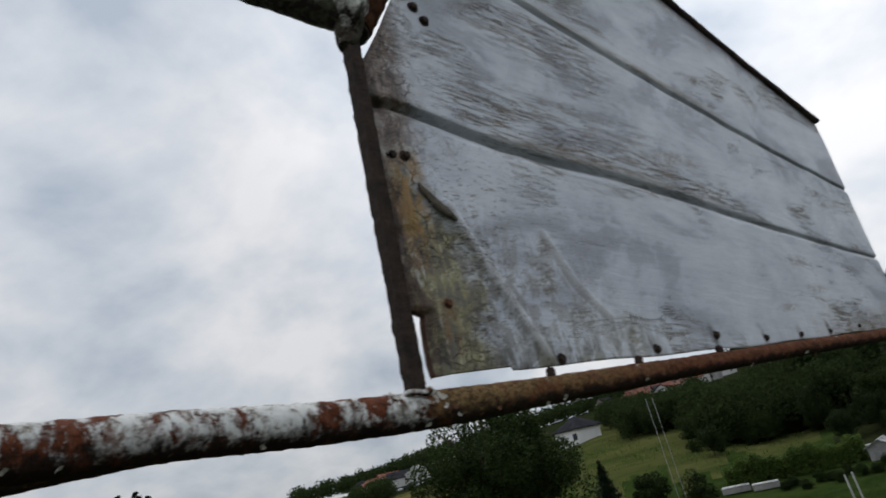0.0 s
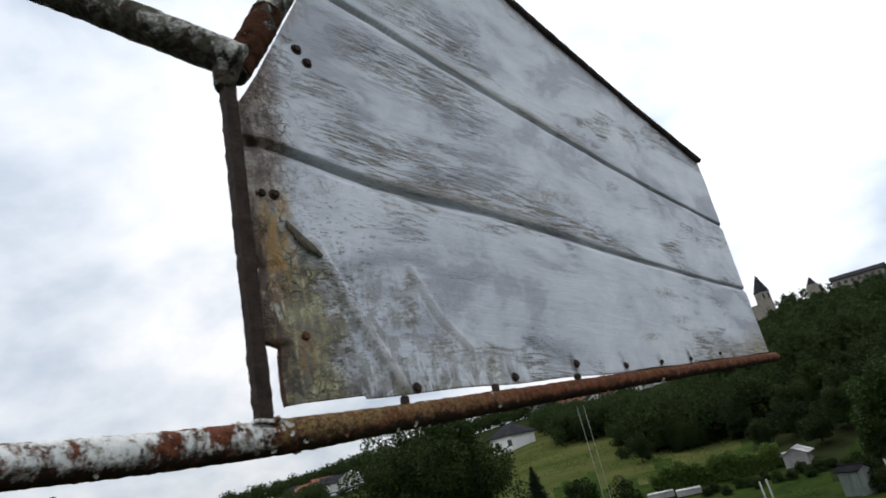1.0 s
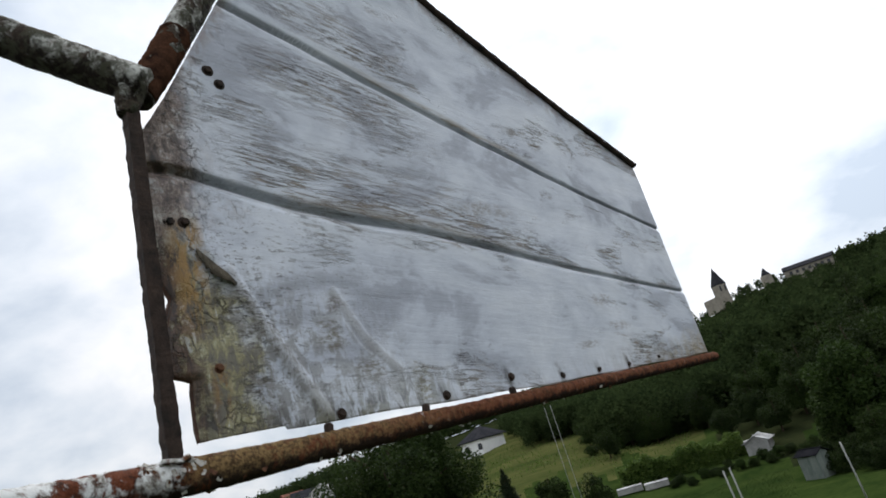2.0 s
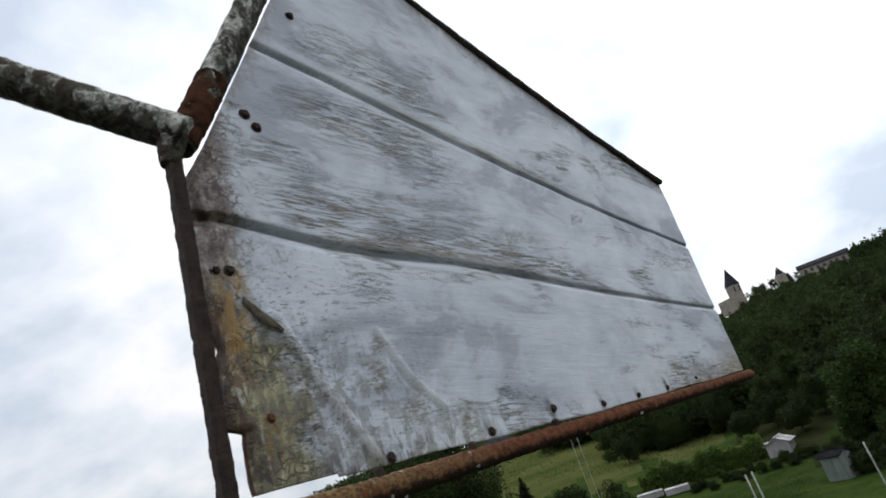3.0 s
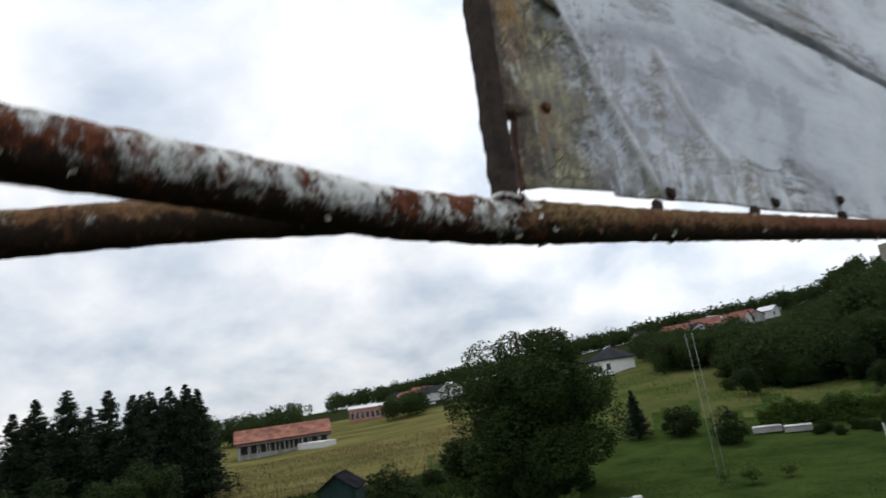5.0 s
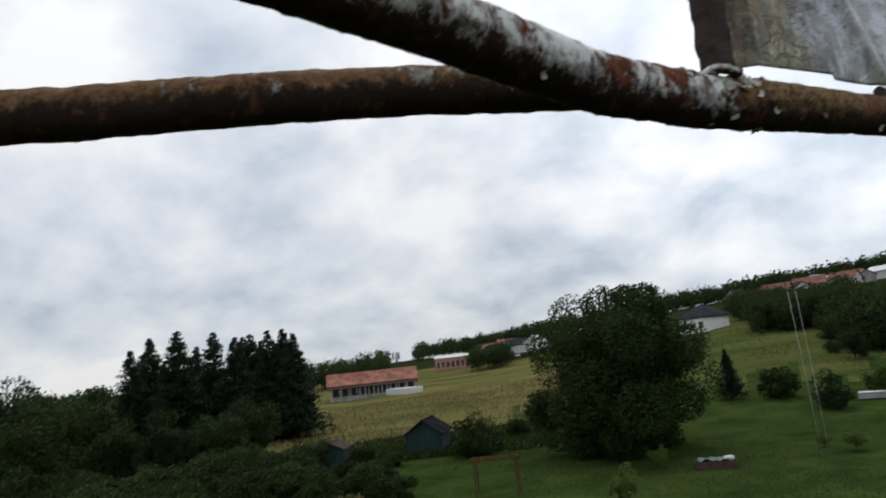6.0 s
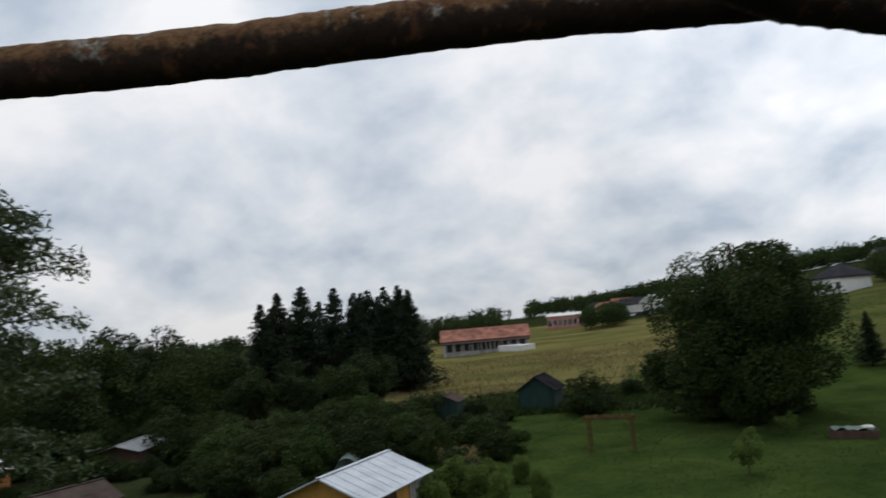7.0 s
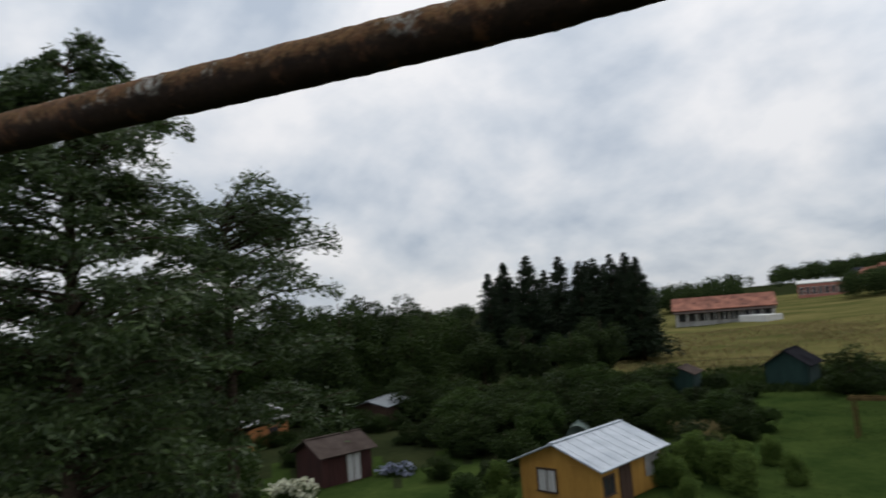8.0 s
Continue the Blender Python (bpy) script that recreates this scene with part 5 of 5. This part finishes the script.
gable_house("striped_long_building", bx_, by_, -67, 9, 14.0, 4.2, 5.0, M_BRICK, M_WHITE, "long pink and white building beyond the meadow", "building", 0.3, 0.3, [("right", -6 + 1.7 * k, 1.0, 1.2, 2.2, "white") for k in range(8)], z=float(ground_z(bx_, by_)) - 0.3)
for k, (b, r, wl_, rm, wm) in enumerate(((-19.6, 270, 9, M_ROOF_RED, M_WHITE), (-17.6, 262, 8, M_ROOF_DARK, M_WHITE), (-18.4, 300, 10, M_ROOF_RED, M_BRICK), (-16.0, 255, 7, M_WHITE, M_WHITE), (-20.6, 300, 9, M_ROOF_DARK, M_WHITE))):
    gable_house("village_house", *polar(b, r), 60 + 40 * k, 7, wl_, 3.6, 6.0, wm, rm, "small far village house beyond the meadow", "house", 0.4, 0.2, [("right", -2.5 + 2.4 * j, 1.0, 1.1, 1.3, "dark") for j in range(3)], "village houses")
for k in range(9):
    x, y = polar(-18.8 + 0.45 * k, 236 + 4 * math.sin(k))
    ob = base_at("parked_car", Matrix.Translation((x, y, float(ground_z(x, y)))) @ pose(0, 0, 0, 0, 0, 20 + 8 * k), "far parked car beyond the meadow", "car", "parked cars")
    mt = (M_WHITE, M_ROOF_DARK, M_ROOF_METAL)[k % 3]
    part("body", box_mesh("body", (1.7, 4.2, 0.7), mt, (0, 0, 0.6), 0.2), ob)
    part("cabin", box_mesh("cabin", (1.5, 2.2, 0.55), M_GLASS, (0, -0.2, 1.2), 0.18), ob)

# house on the slope: hipped dark roof, white walls
def hip_house(name, x, y, turn, w, l, wall_h, rise, wall_m, roof_m, label, openings):
    zz = float(ground_z(x, y)) - 0.2
    ob = base_at(name, Matrix.Translation((x, y, zz)) @ pose(0, 0, 0, 0, 0, turn), label, "house")
    part("wall", box_mesh("wall", (w, l, wall_h + 1), wall_m, (0, 0, wall_h / 2 - 0.5), 0.02), ob)
    a, b, i = w / 2 + 0.5, l / 2 + 0.5, max(0.0, (l - w) / 2)
    vv = [(-a, -b, wall_h), (a, -b, wall_h), (a, b, wall_h), (-a, b, wall_h), (0, -i, wall_h + rise), (0, i, wall_h + rise)]
    vv += [(v_[0], v_[1], v_[2] - 0.22) for v_ in vv[:4]]
    part("roof", mesh_of("roof", vv, [(0, 1, 4), (1, 2, 5, 4), (2, 3, 5), (3, 0, 4, 5), (6, 7, 1, 0), (7, 8, 2, 1), (8, 9, 3, 2), (9, 6, 0, 3), (9, 8, 7, 6)], roof_m), ob)
    for side, along, sill, ww, hh, kind_ in openings:
        m = {"front": pose(along, -l / 2, sill, 0, 0, 0), "right": pose(w / 2, along, sill, 0, 0, 90), "left": pose(-w / 2, along, sill, 0, 0, -90)}[side]
        opening(ob, m, ww, hh, kind_)
    return ob


hip_house("house_on_slope", *polar(-2.35, 145), 40, 6.2, 7.4, 3.0, 2.5, M_BRIGHT, M_ROOF_DARK, "white single-storey house with dark hipped roof", [("left", -3.0, 0.8, 1.3, 1.2, "dark"), ("left", 1.5, 0.8, 1.3, 1.2, "dark")])
for k, (b, r, t, w_, l_, h_) in enumerate(((2.3, 300, 80, 7, 10, 2.8), (3.3, 296, 70, 8, 13, 3.0), (4.6, 300, 100, 7, 11, 2.6), (5.6, 306, 75, 8, 14, 3.2), (6.9, 300, 95, 7, 9, 2.6), (7.9, 306, 60, 8, 12, 3.0), (9.0, 312, 85, 7, 10, 2.8),
                                   (4.0, 330, 40, 7, 8, 3.0), (6.2, 334, 20, 8, 9, 3.4), (8.4, 338, 70, 7, 11, 3.4), (0.4, 326, 30, 7, 9, 3.0), (10.2, 330, 50, 6, 9, 3.2))):
    gable_house("hillside_house", *polar(b, r), t if k % 2 else t - 70, w_, l_ * 0.8, h_, h_ + 2.4 + 0.5 * math.sin(k * 2.7), (M_DULL, M_STONE, M_WHITE)[k % 3], M_ROOF_DARK if k in (2, 7, 10) else M_ROOF_METAL if k in (8, 11) else M_ROOF_OLD, "far hillside house with a tiled roof", "house", 0.5, 0.25, [("front", -1.5, 1.0, 1.2, 1.3, "dark"), ("right", 0, 1.0, 1.2, 1.3, "dark"), ("right", -2.6, 1.0, 1.2, 1.3, "dark")], "hillside houses")

# church on the hill
cx_, cy_ = polar(19.9, 396)
cz_ = float(ground_z(cx_, cy_))
church = base_at("church", Matrix.Translation((cx_, cy_, cz_)) @ pose(0, 0, 0, 0, 0, 20), "stone church tower with a pointed dark spire", "church")
TIP = 7.4 + 396 * math.tan(radians(8.75)) - cz_
part("tower", box_mesh("tower", (5.6, 5.6, TIP * 0.58), M_STONE, (0, 0, TIP * 0.29), 0.1), church)
sp_ = [(-3.0, -3.0, 0), (3.0, -3.0, 0), (3.0, 3.0, 0), (-3.0, 3.0, 0), (0, 0, TIP * 0.44)]
part("spire", mesh_of("spire", [(a, b, c + TIP * 0.57) for a, b, c in sp_], [(0, 1, 4), (1, 2, 4), (2, 3, 4), (3, 0, 4), (3, 2, 1, 0)], M_ROOF_DARK), church)
part("nave", box_mesh("nave", (8, 14, TIP * 0.35), M_STONE, (3, 9, TIP * 0.17), 0.1), church)
for k in (-1.6, 1.6):
    part("louvre", box_mesh("louvre", (1.1, 0.2, 3.0), M_GLASS, (k, -2.82, TIP * 0.47), 0.05), church)
tx_, ty_ = polar(23.4, 398)
tz_ = float(ground_z(tx_, ty_))
tur = base_at("roof_turret", Matrix.Translation((tx_, ty_, tz_)), "small turret with pointed dark roof on the hill", "tower")
TH = 7.4 + 398 * math.tan(radians(7.5)) - tz_
part("shaft", box_mesh("shaft", (4.5, 4.5, TH * 0.62), M_STONE, (0, 0, TH * 0.31), 0.1), tur)
part("cap", mesh_of("cap", [(a * 0.68, b * 0.68, c / (TIP * 0.44) * TH * 0.4 + TH * 0.6) for a, b, c in sp_], [(0, 1, 4), (1, 2, 4), (2, 3, 4), (3, 0, 4), (3, 2, 1, 0)], M_ROOF_DARK), tur)
vx_, vy_ = polar(26.5, 386)
VZ = 7.4 + 386 * math.tan(radians(6.0))
gable_house("hilltop_villa", vx_, vy_, -116, 10, 24, 4.0 + VZ - float(ground_z(vx_, vy_)), 6.2 + VZ - float(ground_z(vx_, vy_)), M_STONE, M_ROOF_DARK, "long stone villa with dark roof on the hilltop", "building", 0.6, 0.3, [("right", -9 + 3 * k, 1.2 + VZ - float(ground_z(vx_, vy_)), 1.4, 1.6, "dark") for k in range(7)])


# ---- things on the lawn ----
arbor = base_at("garden_arbor", Matrix.Translation((-14.95, 39.7, GZ)) @ pose(0, 0, 0, 0, 0, 14), "weathered wooden garden arbor of slim posts", "arbor")
for sx in (-1.28, 1.28):
    for sy in (-0.32, 0.32):
        part("post", box_mesh("post", (0.11, 0.09, 2.1), M_WOOD, (sx + 0.12 * sy, sy, 1.0), 0.01), arbor)
    for zz in (0.5, 1.0, 1.5):
        part("rung", box_mesh("rung", (0.05, 0.7, 0.05), M_WOOD, (sx, 0, zz), 0.008), arbor)
for sy in (-0.34, 0.34):
    part("beam", box_mesh("beam", (3.1, 0.10, 0.17), M_WOOD, (0, sy, 2.08), 0.01), arbor)
for k in range(6):
    part("crosspiece", box_mesh("crosspiece", (0.06, 0.95, 0.07), M_WOOD, (-1.35 + 0.54 * k, 0, 2.17), 0.008), arbor)
bed = base_at("raised_bed", Matrix.Translation((-2.6, 45.8, GZ)) @ pose(0, 0, 0, 0, 0, 4) @ Matrix.Scale(0.84, 4), "low dark wooden raised bed with faded green cover", "raised bed")
for nm, sz, at in (("side_board", (2.9, 0.08, 0.55), (0, -0.7, 0.27)), ("side_board", (2.9, 0.08, 0.55), (0, 0.7, 0.27)), ("end_board", (0.08, 1.4, 0.55), (-1.45, 0, 0.27)), ("end_board", (0.08, 1.4, 0.55), (1.45, 0, 0.27))):
    part(nm, box_mesh(nm, sz, M_DKWOOD, at, 0.012), bed)
cv = [(-1.3 + 0.26 * i, -0.65 + 0.26 * j, 0.55 + 0.28 * max(0, noise.noise(Vector((i * 0.6, j * 0.6, 4))) + 0.35)) for i in range(11) for j in range(6)]
part("cover", mesh_of("cover", cv, [(i * 6 + j, i * 6 + 6 + j, i * 6 + 7 + j, i * 6 + 1 + j) for i in range(10) for j in range(5)], M_TUNNEL, True), bed, "crumpled faded green tarpaulin")
part("white_bag", box_mesh("white_bag", (0.7, 0.5, 0.22), M_WHITE, (0.9, -0.1, 0.72), 0.08), bed)

for k, (x, y) in enumerate(((3.45, 48.2), (3.95, 48.9))):
    v, f = tube([(0, 0, -0.2), (0.02, 0, 5), (0, 0, 10.4)], [0.019, 0.018, 0.015], 8)
    tagged(part("thin_pole", mesh_of("thin_pole", v, f, M_POLE, True), m=Matrix.Translation((x, y, GZ)) @ pose(0, 0, 0, 0, -1.0, 0)), "tall thin pale pole on the lawn", "pole", "pair of thin poles")
for b, r, h in ((15.9, 42, 4.0), (16.4, 42.6, 4.0), (24.2, 46, 3.6)):
    x, y = polar(b, r)
    v, f = tube([(0, 0, -0.2), (0.01, 0, h * 0.5), (0, 0, h)], 0.048, 10)
    tagged(part("garden_post", mesh_of("garden_post", v, f, M_POLE, True), m=Matrix.Translation((x, y, GZ)) @ pose(0, 0, 0, 0, -2, 0)), "pale upright garden post", "post", "garden posts")

# wire fence between garden and meadow
fence = base_at("garden_fence", Matrix.Identity(4), "thin wire fence along the meadow", "fence")
fp = [polar(b, 70 + 6 * abs(math.sin(b * 0.05))) for b in np.arange(-37, -13.9, 2.0)]
for x, y in fp:
    part("post", box_mesh("post", (0.08, 0.08, 1.4), M_WOOD, (x, y, float(ground_z(x, y)) + 0.6), 0.01), fence)
for h in (0.5, 1.15):
    v, f = tube([(x, y, float(ground_z(x, y)) + h) for x, y in fp], 0.018, 5)
    part("wire", mesh_of("wire", v, f, M_BAR, True), fence)

# white garden frames and beds on the slope
for k, (b, r, w_) in enumerate(((8.2, 73, 2.6), (10.3, 72.5, 2.4), (17.6, 79, 2.6))):
    x, y = polar(b, r)
    ob = base_at("cold_frame", Matrix.Translation((x, y, float(ground_z(x, y)))) @ pose(0, 0, 0, 0, 0, -8), "low white garden cold frame", "cold frame", "cold frames")
    part("box", box_mesh("box", (w_, 1.4, 0.5), M_DULL, (0, 0, 0.25), 0.03), ob)
    for j in range(2):
        part("lid", box_mesh("lid", (w_ / 2 - 0.03, 1.5, 0.05), M_ROOF_PATCH, ((j - 0.5) * w_ / 2, 0, 0.55), 0.015), ob)

# polytunnel between the bushes
pv, pf = [], []
for i in range(7):
    for k in range(13):
        w = math.pi * k / 12
        pv.append((0.95 * math.cos(w), -1.4 + 0.47 * i, 1.25 * math.sin(w)))
for i in range(6):
    for k in range(12):
        pf.append((i * 13 + k, i * 13 + k + 1, (i + 1) * 13 + k + 1, (i + 1) * 13 + k))
pf += [tuple(range(13)), tuple(6 * 13 + k for k in range(13))[::-1]]
x, y = polar(-42.6, 43)
tagged(part("polytunnel", mesh_of("polytunnel", pv, pf, M_TUNNEL, True), m=Matrix.Translation((x, y, GZ)) @ pose(0, 0, 0, 0, 0, 35) @ Matrix.Scale(0.8, 4)), "small rounded green garden polytunnel", "polytunnel")
# dry flower stalks beside the ochre hut
sp = np.stack([rng.normal(0, 0.55, 900), rng.normal(0, 0.55, 900), rng.uniform(0, 1.1, 900)], 1)
x, y = polar(-33.2, 41)
tagged(part("dry_grass_tuft", quads_mesh("dry_grass_tuft", leaves(sp, 0.35, 0.12, -1.2, None, 2), M_STRAW), m=Matrix.Translation((x, y, GZ))), "straw-coloured tuft of dry ornamental grass", "grass tuft")


# ---- grass ----
def tufts(name, count, b0, b1, r0, r1, size, mat, label, seed, keep=None):
    """Upright blades on the ground, denser in patches."""
    gg = np.random.default_rng(seed)
    b, r = gg.uniform(b0, b1, count), np.sqrt(gg.uniform(r0 * r0, r1 * r1, count))
    x, y = r * np.sin(np.radians(b)), r * np.cos(np.radians(b))
    patch = np.sin(x * 0.37 + 1.3 * np.sin(y * 0.21)) * np.cos(y * 0.29 + 1 + np.sin(x * 0.17)) + 0.6 * np.sin(x * 0.13 + y * 0.19)
    sel = patch + gg.normal(0, 1.0, count) > (0.0 if keep is None else keep)
    x, y = x[sel], y[sel]
    p = np.stack([x, y, ground_z(x, y) + size * 0.3], 1)
    q = leaves(p, size, 0.22, -1.6, None, seed)
    return tagged(part(name, quads_mesh(name, q, mat)), label, "grass", kind="stuff")


tufts("lawn_grass", 90000, -47, 20, 24, 66, 0.13, M_BLADE, "short uneven green lawn grass", 21)
tufts("meadow_grass", 26000, -44, -10, 70, 135, 0.55, M_STRAW, "tall dry yellowish meadow grass", 22)
tufts("slope_grass", 8000, -12, 14, 82, 135, 0.5, M_LEAF_B, "tall greenish meadow grass on the slope", 24)
tufts("border_grass", 16000, -40, -12, 60, 76, 0.7, M_LEAF, "tall green grass along the fence", 23, -0.4)
